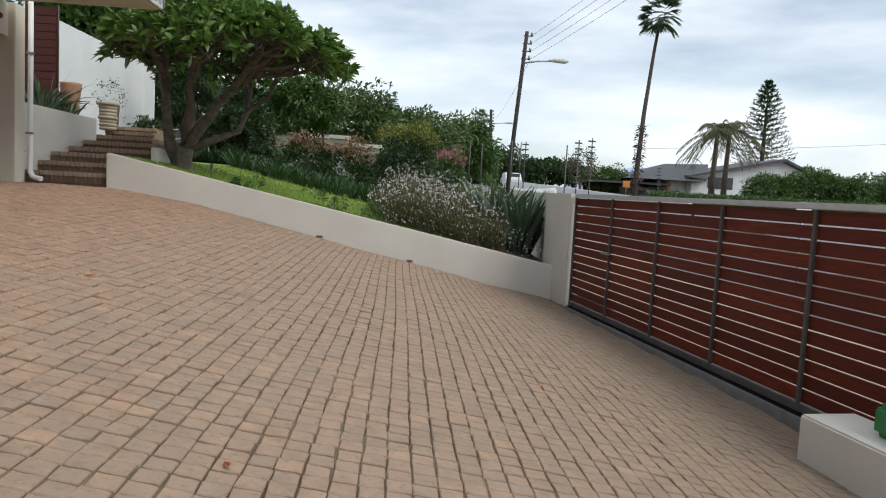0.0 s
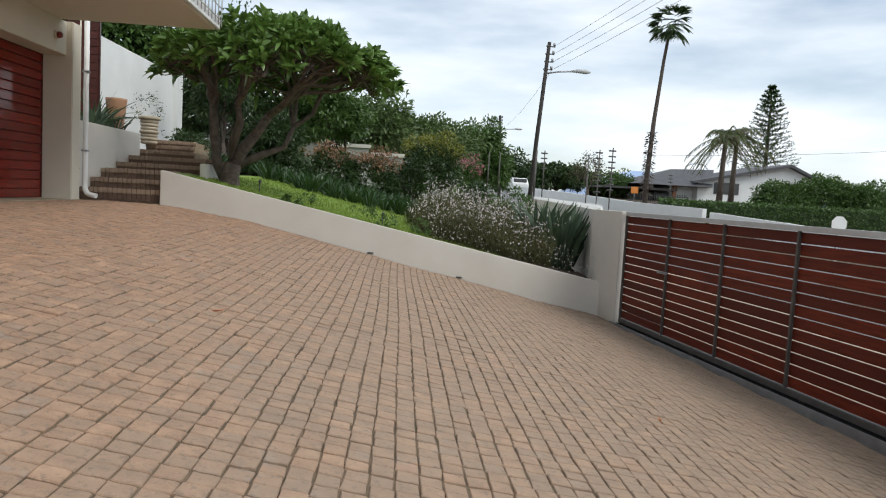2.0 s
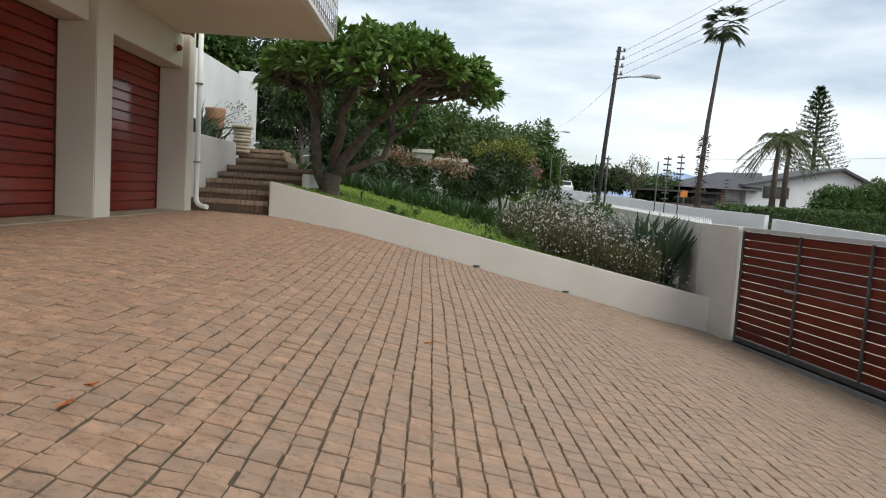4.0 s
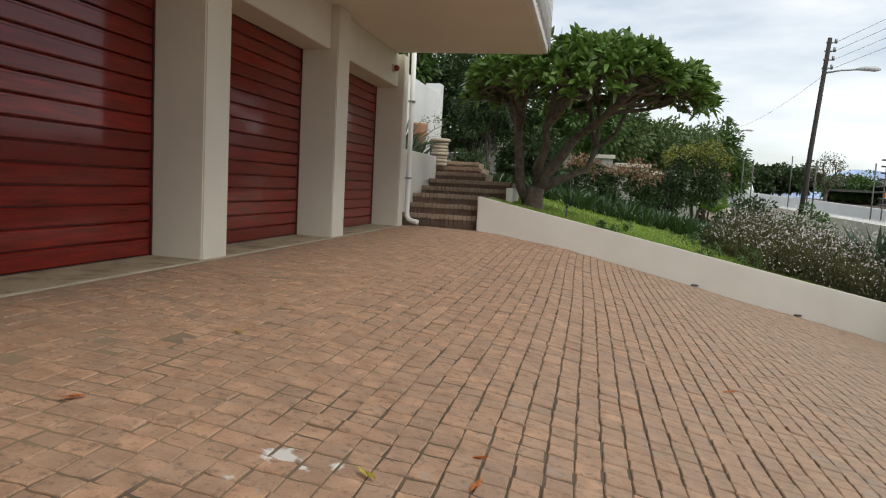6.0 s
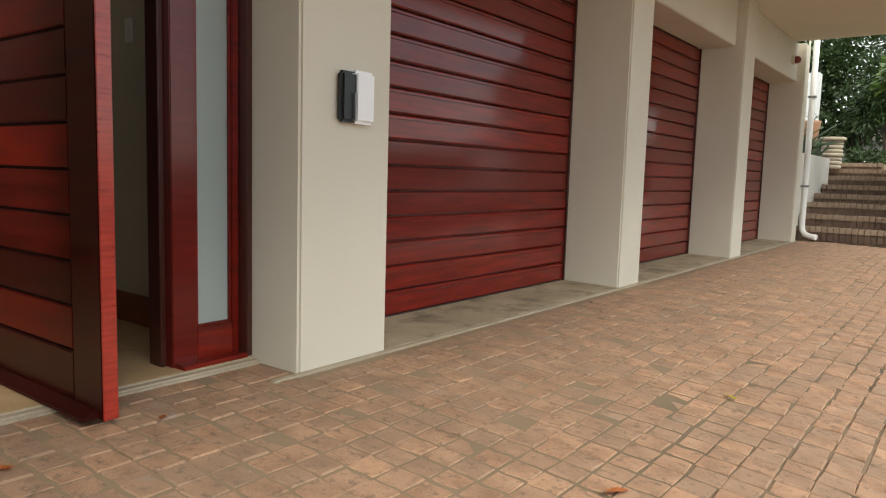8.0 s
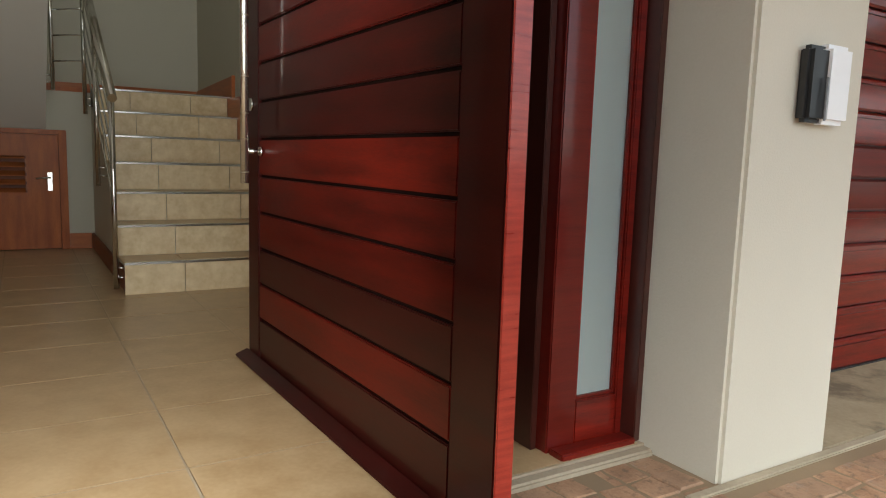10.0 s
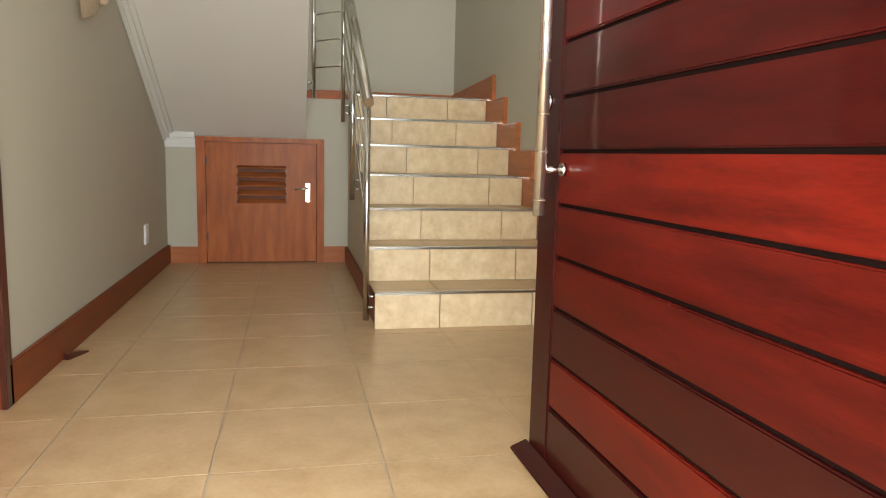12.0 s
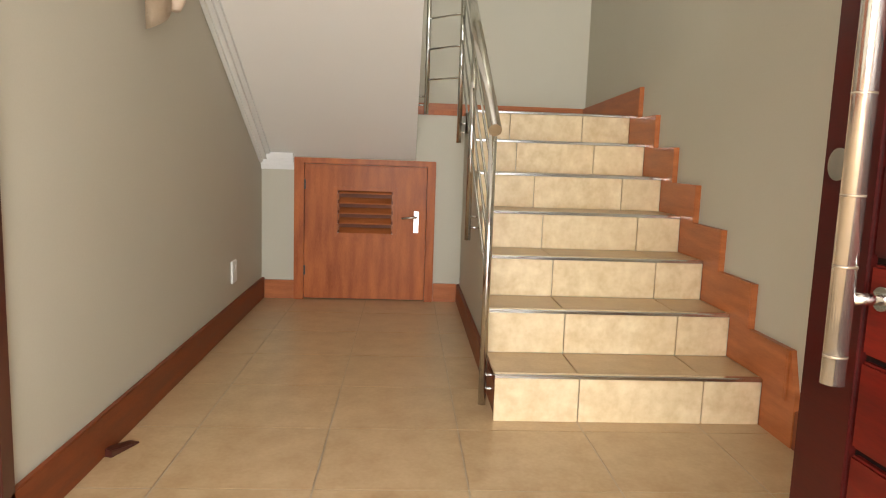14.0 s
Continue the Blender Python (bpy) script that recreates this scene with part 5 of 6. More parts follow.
def pots():
    t = thing("terracotta_pot", (-0.42, 15.55, 1.25), "tall tapered terracotta pot in the raised bed", "plant pot")
    bm = bmesh.new()
    lathe(bm, [(0.12, 0.0), (0.15, 0.25), (0.185, 0.55), (0.20, 0.68), (0.205, 0.72), (0.18, 0.72), (0.17, 0.64)])
    part("pot", bm, mat("terracotta", (0.38, 0.20, 0.11), (0.50, 0.29, 0.18), 0.8, 5, 60, 0.3), t)
    s = thing("stone_pot", (-0.20, 16.8, 1.16), "stacked pale stone planter beside the steps", "plant pot")
    stone = mat("pale_stone", (0.36, 0.30, 0.22), (0.52, 0.45, 0.35), 0.9, 6, 60, 0.4)
    for k in range(8):
        bm = bmesh.new()
        r = 0.18 + 0.03 * (k / 7) + rng.uniform(-0.022, 0.022)
        lathe(bm, [(r - 0.02, k * 0.075), (r, k * 0.075 + 0.02), (r, k * 0.075 + 0.055), (r - 0.02, k * 0.075 + 0.073)], 18)
        part("stone_course", bm, stone, s)
    strap_clump("cycad", (-0.70, 15.0, 1.25), 60, 1.3, 0.07, "dark arching cycad in the raised bed", M_LEAF_DARK, 0.3, 1.8)
    for x, y in ((-0.35, 14.2), (-0.42, 14.7), (-0.3, 15.1)):
        strap_clump("bed_lily", (x, y, 1.22), 36, 0.72, 0.035, "clump of grey-green strap leaves in the raised bed", M_SWORD, 0.4, 0.9, group="plants in the raised bed")
    shrub("wispy_shrub", (-0.55, 17.9, 1.3), (0.42, 0.4, 0.5), "thin leafless-looking shrub against the white wall", M_LEAF_DARK, 34, 7, (0.05, 0.025), 0.2)
    shrub("bed_shrub", (0.25, 18.4, 0.85), (0.5, 0.5, 0.42), "low dark shrub at the top of the steps", M_LEAF_DARK, 40, 40, (0.09, 0.04))
    for x, y in ((0.75, 18.2), (1.05, 17.5), (0.95, 18.9)):
        strap_clump("bed_lily", (x, y, 0.75), 34, 0.6, 0.045, "clump of green strap leaves beside the steps", M_STRAP, 0.4, 0.9, group="plants beside the steps")
    setting(block("ground_raised_bed", (-2.0, -0.301, 13.03, 15.8, 0.4, 1.24), M_SOIL), "dark soil of the raised bed", "soil")


pots()

# ---- street wall with spikes ----
def wall_run(name, pts, thick, material, label, base_z):
    """A wall whose top follows the points (x, y, top)."""
    w = setting(new(name), label, "boundary wall")
    for a, b in zip(pts, pts[1:]):
        d = Vector((b[0] - a[0], b[1] - a[1], 0)).normalized()
        s = Vector((-d.y, d.x, 0)) * thick / 2
        bm = bmesh.new()
        lo = [Vector((a[0], a[1], base_z)) - s, Vector((b[0], b[1], base_z)) - s, Vector((b[0], b[1], base_z)) + s, Vector((a[0], a[1], base_z)) + s]
        vs = [bm.verts.new(p) for p in lo] + [bm.verts.new((p.x, p.y, (a[2], b[2], b[2], a[2])[i])) for i, p in enumerate(lo)]
        for f in ((0, 3, 2, 1), (4, 5, 6, 7), (0, 1, 5, 4), (1, 2, 6, 5), (2, 3, 7, 6), (3, 0, 4, 7)):
            bm.faces.new([vs[i] for i in f])
        part("section", bm, material, w)
    return w


wall_run("wall_street", [(9.17, 12.44, 0.30), (9.02, 13.6, 0.30), (9.75, 18.0, 0.32), (11.4, 30.0, 0.42), (13.2, 44.0, 0.55)], 0.22, M_PLASTER_GARDEN, "cream plastered street wall topped with white spikes", -2.2)


def spikes():
    t = thing("wall_spikes", (9.1, 13.0, 0.30), "row of white metal spikes on the street wall", "spikes")
    pts = [(9.03, 13.5), (9.75, 18.0), (11.4, 30.0), (13.2, 44.0)]
    tops = [0.30, 0.32, 0.42, 0.55]
    for (a, b), (za, zb) in zip(zip(pts, pts[1:]), zip(tops, tops[1:])):
        n = int(math.dist(a, b) / 0.16)
        for i in range(n):
            f = i / n
            x, y, z = a[0] + (b[0] - a[0]) * f - 9.1, a[1] + (b[1] - a[1]) * f - 13.0, za + (zb - za) * f - 0.30
            bm = bmesh.new()
            vs = [bm.verts.new((x - 0.02, y - 0.02, z)), bm.verts.new((x + 0.02, y - 0.02, z)), bm.verts.new((x + 0.02, y + 0.02, z)), bm.verts.new((x - 0.02, y + 0.02, z)), bm.verts.new((x, y, z + 0.11))]
            bm.faces.new(vs[:4])
            for k in range(4):
                bm.faces.new((vs[k], vs[(k + 1) % 4], vs[4]))
            part("spike", bm, M_WHITE, t)


spikes()


def gate_pier():
    w = setting(thing("wall_gate_pier", (9.12, 5.66, -1.75), "low plastered pier in front of the gate", "low wall"), "", "")
    w.rotation_euler = (0, 0, radians(-83))
    block("body", (0.0, 3.0, 0.0, 0.45, 0.0, 0.54), M_PLASTER_GARDEN, w, bevel=0.015)
    g = thing("gate_motor", (9.50, 5.05, -1.21), "green plastic cover of the gate motor", "gate motor")
    block("cover", (-0.14, 0.14, -0.22, 0.22, 0.002, 0.22), mat("green_plastic", (0.012, 0.15, 0.03), (0.02, 0.20, 0.05), 0.4, 5, 60, 0.05), g, bevel=0.04)


gate_pier()

# ---- street things ----
M_POLE = mat("creosoted_pole", (0.022, 0.018, 0.016), (0.050, 0.042, 0.036), 0.85, 4, 50, 0.4)


def utility_pole(at, top, arm_z, arm, r=0.13):
    t = thing("utility_pole", at, "dark leaning wooden utility pole with a street lamp arm", "utility pole")
    d = Vector(top) - Vector(at)
    bm = bmesh.new()
    tube(bm, [(0, 0, -1), tuple(d * 0.5), tuple(d)], r, 12, radii=[r, r * 0.88, r * 0.75])
    part("pole", bm, M_POLE, t)
    f = arm_z / d.z
    p = d * f
    lamp = part("lamp_arm", (lambda b: (tube(b, [tuple(p), tuple(p + Vector((arm * 0.5, 0, 0.10))), tuple(p + Vector((arm, 0, 0.14)))], 0.03, 8), b)[1])(bmesh.new()), M_GALV, t)
    bm = bmesh.new()
    tube(bm, [tuple(p + Vector((arm - 0.05, 0, 0.14))), tuple(p + Vector((arm + 0.2, 0, 0.17))), tuple(p + Vector((arm + 0.55, 0, 0.16))), tuple(p + Vector((arm + 0.7, 0, 0.15)))], 0.1, 10, radii=[0.03, 0.075, 0.085, 0.03])
    part("lamp_head", bm, M_RAIL, lamp)
    for k in range(4):
        z = d.z - 0.15 - k * 0.28
        q = d * (z / d.z)
        bm = bmesh.new()
        tube(bm, [tuple(q + Vector((-0.1, 0, 0))), tuple(q + Vector((0.24, 0, 0)))], 0.03, 8)
        tube(bm, [tuple(q + Vector((0.2, 0, 0.0))), tuple(q + Vector((0.2, 0, 0.12)))], 0.045, 8)
        part("insulator", bm, M_GALV, t)
    return t


utility_pole((10.12, 27.0, -1.2), (10.63, 27.0, 6.25), 6.3, 1.0, 0.092)
utility_pole((13.95, 60.0, -0.2), (13.60, 60.0, 7.3), 6.3, 1.2, 0.16)


def cable(a, b, sag, r=0.006):
    a, b = Vector(a), Vector(b)
    bm = bmesh.new()
    tube(bm, [tuple(a.lerp(b, i / 14) - Vector((0, 0, sag * 4 * (i / 14) * (1 - i / 14)))) for i in range(15)], r, 5)
    tagged(part("overhead_cable", bm, M_DARK_STEEL), "thin dark overhead cable strung along the street", "cable", "overhead cables")


for k in range(4):
    cable((10.80, 27.0, 6.1 - 0.28 * k), (16.5, -6.0, 9.3 - 0.3 * k), 0.5)
    if k == 3:
        cable((10.80, 27.0, 6.1 - 0.28 * k), (13.7, 60.0, 7.1 - 0.28 * k), 0.4)
cable((24.3, 52.0, 4.2), (70.0, 60.0, 9.5), 0.7, 0.012)


def fence_post(x, y, z0, top, label="slim steel post of the electric fence", rungs=0):
    t = thing("fence_post", (x, y, z0), label, "fence post", "electric fence posts")
    bm = bmesh.new()
    tube(bm, [(0, 0, 0), (0.02, 0, top - z0)], 0.024, 8)
    part("post", bm, M_GATE_STEEL, t)
    for k in range(rungs):
        z = top - z0 - 0.12 - 0.22 * k
        bm = bmesh.new()
        tube(bm, [(-0.14, 0, z), (0.14, 0, z)], 0.03, 8)
        part("insulator", bm, M_DARK_STEEL, t)


for x, y, z0, top, k in ((9.2, 31.5, 0.2, 2.4, 0), (9.9, 33.0, 0.2, 2.5, 0), (10.0, 25.0, 0.3, 2.1, 0), (11.55, 31.0, 0.40, 2.55, 4), (12.2, 36, 0.45, 2.9, 0),
                         (13.1, 28.0, -1.2, 2.5, 8), (13.62, 28.0, -1.2, 2.6, 8), (12.4, 27.0, -1.2, 2.2, 0), (23.2, 46, -0.5, 2.6, 6)):
    fence_post(x, y, z0, top, rungs=k)

wall_run("wall_opposite", [(16.9, 72.0, 1.7), (18.6, 55.0, 1.1), (20.2, 44.0, 0.60), (21.6, 37.0, 0.42)], 0.25, M_WALL_WHITE, "white painted wall across the street", -1.5)
wall_run("wall_opposite_near", [(22.0, 37.0, 0.25), (24.0, 26.0, -0.3), (26.0, 10.0, -0.5), (27.0, -20.0, -0.6)], 0.25, M_WALL_WHITE, "low white wall across the street", -2.2)


def car():
    c = thing("parked_car", (18.2, 76.0, 1.15), "white car parked far up the street", "car")
    bm = bmesh.new()
    prism(bm, [(-2.1, 0.28), (2.1, 0.28), (2.15, 0.75), (1.3, 0.92), (0.75, 1.42), (-1.0, 1.45), (-1.75, 0.95), (-2.15, 0.8)], "x", -0.85, 0.85)
    body = part("body", bm, M_WHITE, c, bevel=0.06)
    block("windscreen", (-0.66, 0.66, -1.66, -1.10, 0.98, 1.36), M_DARK_STEEL, c, bevel=0.02, m=Matrix.Translation((0, -0.12, 0)))
    for x in (-0.78, 0.78):
        for y in (-1.35, 1.3):
            bm = bmesh.new()
            tube(bm, [(x - 0.1, y, 0.32), (x + 0.1, y, 0.32)], 0.32, 16)
            part("wheel", bm, M_DARK_STEEL, c)


car()


def fan_palm():
    t = thing("fan_palm", (23.7, 52.0, -0.3), "very tall thin palm with a small drooping crown", "palm")
    bm = bmesh.new()
    pts = [(0.0, 0, -0.5), (0.05, 0, 3.0), (0.25, 0, 7.0), (0.65, 0, 11.5), (0.95, 0, 14.0)]
    tube(bm, pts, 0.2, 12, radii=[0.22, 0.19, 0.155, 0.12, 0.11])
    part("trunk", bm, M_BARK_DARK, t)
    n = 260
    a, h = rng.uniform(0, math.tau, n), rng.uniform(1.6, 6.2, n)
    base = np.stack([np.cos(a) * 0.22 + h * 0.03, np.sin(a) * 0.22, h], 1)
    ob = new("leaf_bases", leaf_mesh("leaf_bases", base, np.stack([np.cos(a), np.sin(a), rng.uniform(-0.6, 0.8, n)], 1), 0.34, 0.10, M_BARK_DARK))
    ob.parent = t
    fr, bw = [], []
    for k in range(46):
        a, e = rng.uniform(0, math.tau), rng.uniform(-1.0, 1.1)
        d = np.array([math.cos(a) * math.cos(e), math.sin(a) * math.cos(e), math.sin(e)])
        hub = np.array((0.95, 0, 14.1)) + d * rng.uniform(0.7, 1.2)
        s = np.cross(d, (0, 0, 1.0))
        s /= max(np.linalg.norm(s), 1e-6)
        for j in np.linspace(-1.1, 1.1, 15):
            fr.append(hub)
            bw.append(d * math.cos(j) + s * math.sin(j))
    ob = new("crown", leaf_mesh("crown", np.array(fr), np.array(bw), 0.85, 0.08, M_LEAF_DARK, 0.35, 3))
    ob.parent = t


fan_palm()


def feather_palm(at, h, seed_tilt, count=22, length=2.9):
    t = thing("feather_palm", at, "windblown feather palm with hanging fronds", "palm")
    bm = bmesh.new()
    tube(bm, [(0, 0, -0.5), (0.05, 0, h * 0.5), (0.15, 0, h)], 0.22, 10, radii=[0.30, 0.22, 0.17])
    part("trunk", bm, M_BARK, t)
    base, way = [], []
    rib = bmesh.new()
    for k in range(count):
        a, e = k * math.tau / count + rng.uniform(-0.2, 0.2), rng.uniform(-0.5, 1.25)
        d = np.array([math.cos(a) * math.cos(e) + seed_tilt, math.sin(a) * math.cos(e), math.sin(e)])
        pts = [np.array((0.15, 0, h)) + d * length * f + np.array((0, 0, -1.0)) * length * 0.75 * f * f for f in np.linspace(0, 1, 9)]
        tube(rib, pts, 0.03, 5)
        for f in np.linspace(0.15, 1, 26):
            i = min(int(f * 8), 7)
            p = pts[i] + (pts[i + 1] - pts[i]) * (f * 8 - i)
            g = pts[i + 1] - pts[i]
            s = np.cross(g, (0, 0, 1.0))
            s /= max(np.linalg.norm(s), 1e-6)
            for sg in (-1, 1):
                base.append(p)
                way.append(s * sg + g / np.linalg.norm(g) * 0.7 + np.array((0.1, 0, -0.35)))
    part("rib", rib, M_LEAF_MID, t)
    ob = new("fronds", leaf_mesh("fronds", np.array(base), np.array(way), 0.55, 0.06, M_LEAF_GREY, 0.3))
    ob.parent = t


feather_palm((33.2, 60.0, 0.6), 6.0, -0.1)
feather_palm((36.2, 64.0, 0.8), 6.6, 0.15)


def norfolk_pine(at, h):
    t = thing("norfolk_pine", at, "tall tiered dark conifer behind the house", "tree")
    bm = bmesh.new()
    tube(bm, [(0, 0, -2), (0, 0, h * 0.5), (0, 0, h)], 0.4, 9, radii=[0.5, 0.3, 0.05])
    part("trunk", bm, M_BARK_DARK, t)
    base, way = [], []
    for k in range(19):
        z = 5.0 + (h - 5.3) * k / 18
        r = 0.35 + 4.6 * (1 - k / 18) ** 0.8 * rng.uniform(0.85, 1.1)
        for j in range(7):
            a = j * math.tau / 7 + k * 0.7 + rng.uniform(-0.15, 0.15)
            d = np.array((math.cos(a), math.sin(a), 0.12))
            for f in np.linspace(0.12, 1, 17):
                p = np.array((0, 0, z)) + d * r * f + np.array((0, 0, 0.35 * f * f))
                for q in range(3):
                    base.append(p)
                    way.append(d + rng.normal(size=3) * 0.7 + np.array((0, 0, 0.4)))
    ob = new("crown", leaf_mesh("crown", np.array(base), np.array(way), 0.50, 0.13, M_LEAF_DARK, 0.0))
    ob.parent = t


norfolk_pine((64.0, 110.0, 1.6), 18.7)
for x, y, z, r in ((33.5, 50, 0.6, (2.2, 1.6, 1.3)), (36.5, 50.5, 0.6, (2.4, 1.7, 1.6)), (39.6, 50, 0.6, (2.3, 1.7, 1.4)), (42.8, 50, 0.6, (2.4, 1.7, 1.6)), (46.2, 50.5, 0.6, (2.5, 1.8, 1.5)), (50, 51, 0.6, (2.6, 1.8, 1.6))):
    shrub("boundary_bush", (x, y, z - 0.4), r, "dense dark green bush across the street", M_LEAF_MID, 150, 70, (0.2, 0.1), 0.1, group="bushes across the street")


def box_hedge():
    h = thing("clipped_hedge", (27.2, 42.0, -0.7), "long clipped green hedge across the street", "hedge")
    n = 9000
    p = np.stack([rng.uniform(-6.2, 9.0, n), rng.uniform(-0.45, 0.45, n), rng.uniform(0, 1.5, n)], 1)
    f = rng.integers(0, 3, n)
    p[f == 0, 1] = -0.45 + rng.normal(size=(f == 0).sum()) * 0.05
    p[f == 1, 2] = 1.5 + rng.normal(size=(f == 1).sum()) * 0.05
    ob = new("leaves", leaf_mesh("leaves", p, rng.normal(size=(n, 3)) + np.array([0, -0.5, 0.6]), 0.17, 0.09, M_LEAF_MID))
    ob.parent = h
    block("core", (-6.1, 8.9, -0.35, 0.4, -0.5, 1.42), M_LEAF_DARK, h)


box_hedge()


def bare_tree(at, h):
    t = thing("sparse_tree", at, "thinly leaved tree far up the street", "tree")
    tips = unit(rng.normal(size=(90, 3))) * np.array((2.4, 1.6, 1.6)) * rng.uniform(0.5, 1, (90, 1)) + np.array((0, 0, h))
    bm = bmesh.new()
    tube(bm, [(0, 0, -0.6), (0.1, 0, h * 0.3)], 0.14, 7)
    limbs(bm, (0.1, 0, h * 0.3), tips, 0.10, 4, 0.15)
    part("trunk", bm, M_BARK_DARK, t)
    b = np.repeat(tips, 9, 0) + rng.normal(size=(len(tips) * 9, 3)) * 0.2
    ob = new("crown", leaf_mesh("crown", b, rng.normal(size=b.shape), 0.22, 0.1, M_LEAF_GREY))
    ob.parent = t


bare_tree((24.2, 70.0, 0.9), 2.9)
for x, y, r in ((14.5, 96, (5.0, 3, 2.6)), (20.5, 100, (5.5, 3, 3.0)), (27.5, 98, (5.0, 3, 1.7)), (9, 80, (4, 3, 2.5))):
    tree("distant_tree", (x, y, 1.2), 2.4, r, "dark green tree at the end of the street", M_LEAF_DARK, 150, 60, (0.5, 0.25), 0.2)
shrub("distant_bush", (29.5, 78, 1.2), (3.0, 2, 1.4), "round green bush by the carport", M_LEAF_MID, 110, 50, (0.3, 0.15), 0.2)


# ---- house across the street ----
def neighbour_house():
    h = thing("neighbour_house", (40.0, 75.0, 1.0), "white house with a dark tiled roof across the street", "house")
    roof_m = mat("dark_roof_tile", (0.055, 0.055, 0.06), (0.10, 0.10, 0.105), 0.7, 2, 30, 0.3)
    bm = bmesh.new()
    prism(bm, [(-2.2, -1.5), (12.0, -1.5), (12.0, 2.6), (7.8, 4.4), (-2.2, 2.3)], "y", 0.0, 9.0)
    part("gable_wall", bm, M_WALL_WHITE, h)
    bm = bmesh.new()
    prism(bm, [(-2.9, 2.12), (7.8, 4.42), (12.7, 2.35), (12.7, 2.6), (7.8, 4.72), (-2.9, 2.38)], "y", -0.7, 9.5)
    part("gable_roof", bm, roof_m, h)
    bm = bmesh.new()
    e = [(-9.6, -1.0, 1.75), (-1.0, -1.0, 1.75), (-1.0, 10.0, 1.75), (-9.6, 10.0, 1.75), (-3.6, 4.5, 3.75), (1.5, 4.5, 3.95)]
    vs = [bm.verts.new(p) for p in e]
    for f in ((0, 1, 5, 4), (1, 2, 5), (2, 3, 4, 5), (3, 0, 4), (0, 3, 2, 1)):
        bm.faces.new([vs[i] for i in f])
    part("hip_roof", bm, roof_m, h)
    block("wing_wall", (-4.6, -2.25, 1.2, 9.0, -1.5, 1.74), M_WALL_WHITE, h)
    block("pillar", (-5.0, -4.65, -0.3, 0.1, -1.5, 1.74), mat("face_brick", (0.26, 0.11, 0.06), (0.36, 0.18, 0.10), 0.85, 5, 60, 0.3), h, "orange face-brick pillar")
    block("carport_back", (-12.5, -4.7, 6.0, 6.2, -1.5, 1.74), M_WOOD_DARK, h)
    block("carport_roof", (-13.5, -4.7, -0.6, 6.0, 1.15, 1.36), M_DARK_STEEL, h)
    win = block("window", (-0.4, 2.4, -0.06, 0.05, 1.1, 2.35), M_DARK_STEEL, h)
    block("pane", (-0.3, 2.3, -0.09, -0.065, 1.2, 2.25), mat("dark_glass", (0.03, 0.035, 0.04), (0.05, 0.055, 0.06), 0.08, 3, 30, 0.0), win)
    bm = bmesh.new()
    tube(bm, [(2.4 + 1.3 * math.cos(a) - 3.6, 3.0, 3.7 + 0.75 * math.sin(a)) for a in np.linspace(0.1, math.pi - 0.1, 14)], 0.05, 6)
    part("roof_hoop", bm, M_GALV, h)


neighbour_house()


def black_fence():
    f = thing("palisade_fence", (27.0, 62.0, 0.3), "dark steel palisade gate across the street", "fence")
    for k in range(34):
        block("pale", (-1.2 + k * 0.16, -1.16 + k * 0.16, -0.02, 0.02, 0.0, 1.25), M_DARK_STEEL, f)
    block("rail", (-1.3, 4.3, 0.021, 0.05, 1.0, 1.06), M_DARK_STEEL, f)


black_fence()


def orange_sign():
    s = thing("orange_sign", (26.2, 61.6, street_z(61.6)), "small plain orange board on a thin post", "sign")
    bm = bmesh.new()
    tube(bm, [(0, 0, -0.2), (0, 0, 1.55)], 0.03, 8)
    part("post", bm, M_GALV, s)
    block("board", (-0.32, 0.32, -0.035, -0.031, 0.92, 1.5), mat("orange_paint", (0.62, 0.20, 0.03), (0.70, 0.26, 0.05), 0.5, 4, 60, 0.03), s, "orange board")


orange_sign()


def hills():
    bm = bmesh.new()
    n = 40
    xs = np.linspace(140, 900, n)
    zs = [4 + 44 * math.exp(-((x - 345) / 60) ** 2) + 22 * math.exp(-((x - 260) / 45) ** 2) + 26 * math.exp(-((x - 520) / 90) ** 2) for x in xs]
    lo = [bm.verts.new((x, 900, -10)) for x in xs]
    hi = [bm.verts.new((x, 940 + 40 * math.sin(x), z)) for x, z in zip(xs, zs)]
    bk = [bm.verts.new((x, 1100, -10)) for x in xs]
    for i in range(n - 1):
        bm.faces.new((lo[i], lo[i + 1], hi[i + 1], hi[i]))
        bm.faces.new((hi[i], hi[i + 1], bk[i + 1], bk[i]))
    setting(part("backdrop_hills", bm, mat("hazy_blue_hill", (0.36, 0.46, 0.66), (0.40, 0.50, 0.70), 0.9, 0.02, 0.2, 0.0)), "hazy blue hills on the horizon", "hills")


hills()


# ---- loose leaves and marks on the paving ----
def fallen_leaf(x, y, s, c, turn, label):
    t = thing("fallen_leaf", (x, y, ground_z(x, y) + 0.008), label, "leaf", "fallen leaves")
    bm = bmesh.new()
    pts = [(-s, 0, 0.0), (-0.3 * s, 0.28 * s, 0.006), (0.5 * s, 0.22 * s, 0.01), (s, 0, 0.018), (0.5 * s, -0.25 * s, 0.004), (-0.3 * s, -0.25 * s, 0.008)]
    top = [bm.verts.new(p) for p in pts]
    mid = bm.verts.new((0, 0, 0.0))
    for i in range(6):
        bm.faces.new((top[i], top[(i + 1) % 6], mid))
    bmesh.ops.solidify(bm, geom=list(bm.faces), thickness=0.002)
    part("blade", bm, c, t)
    t.rotation_euler = (0, 0, turn)


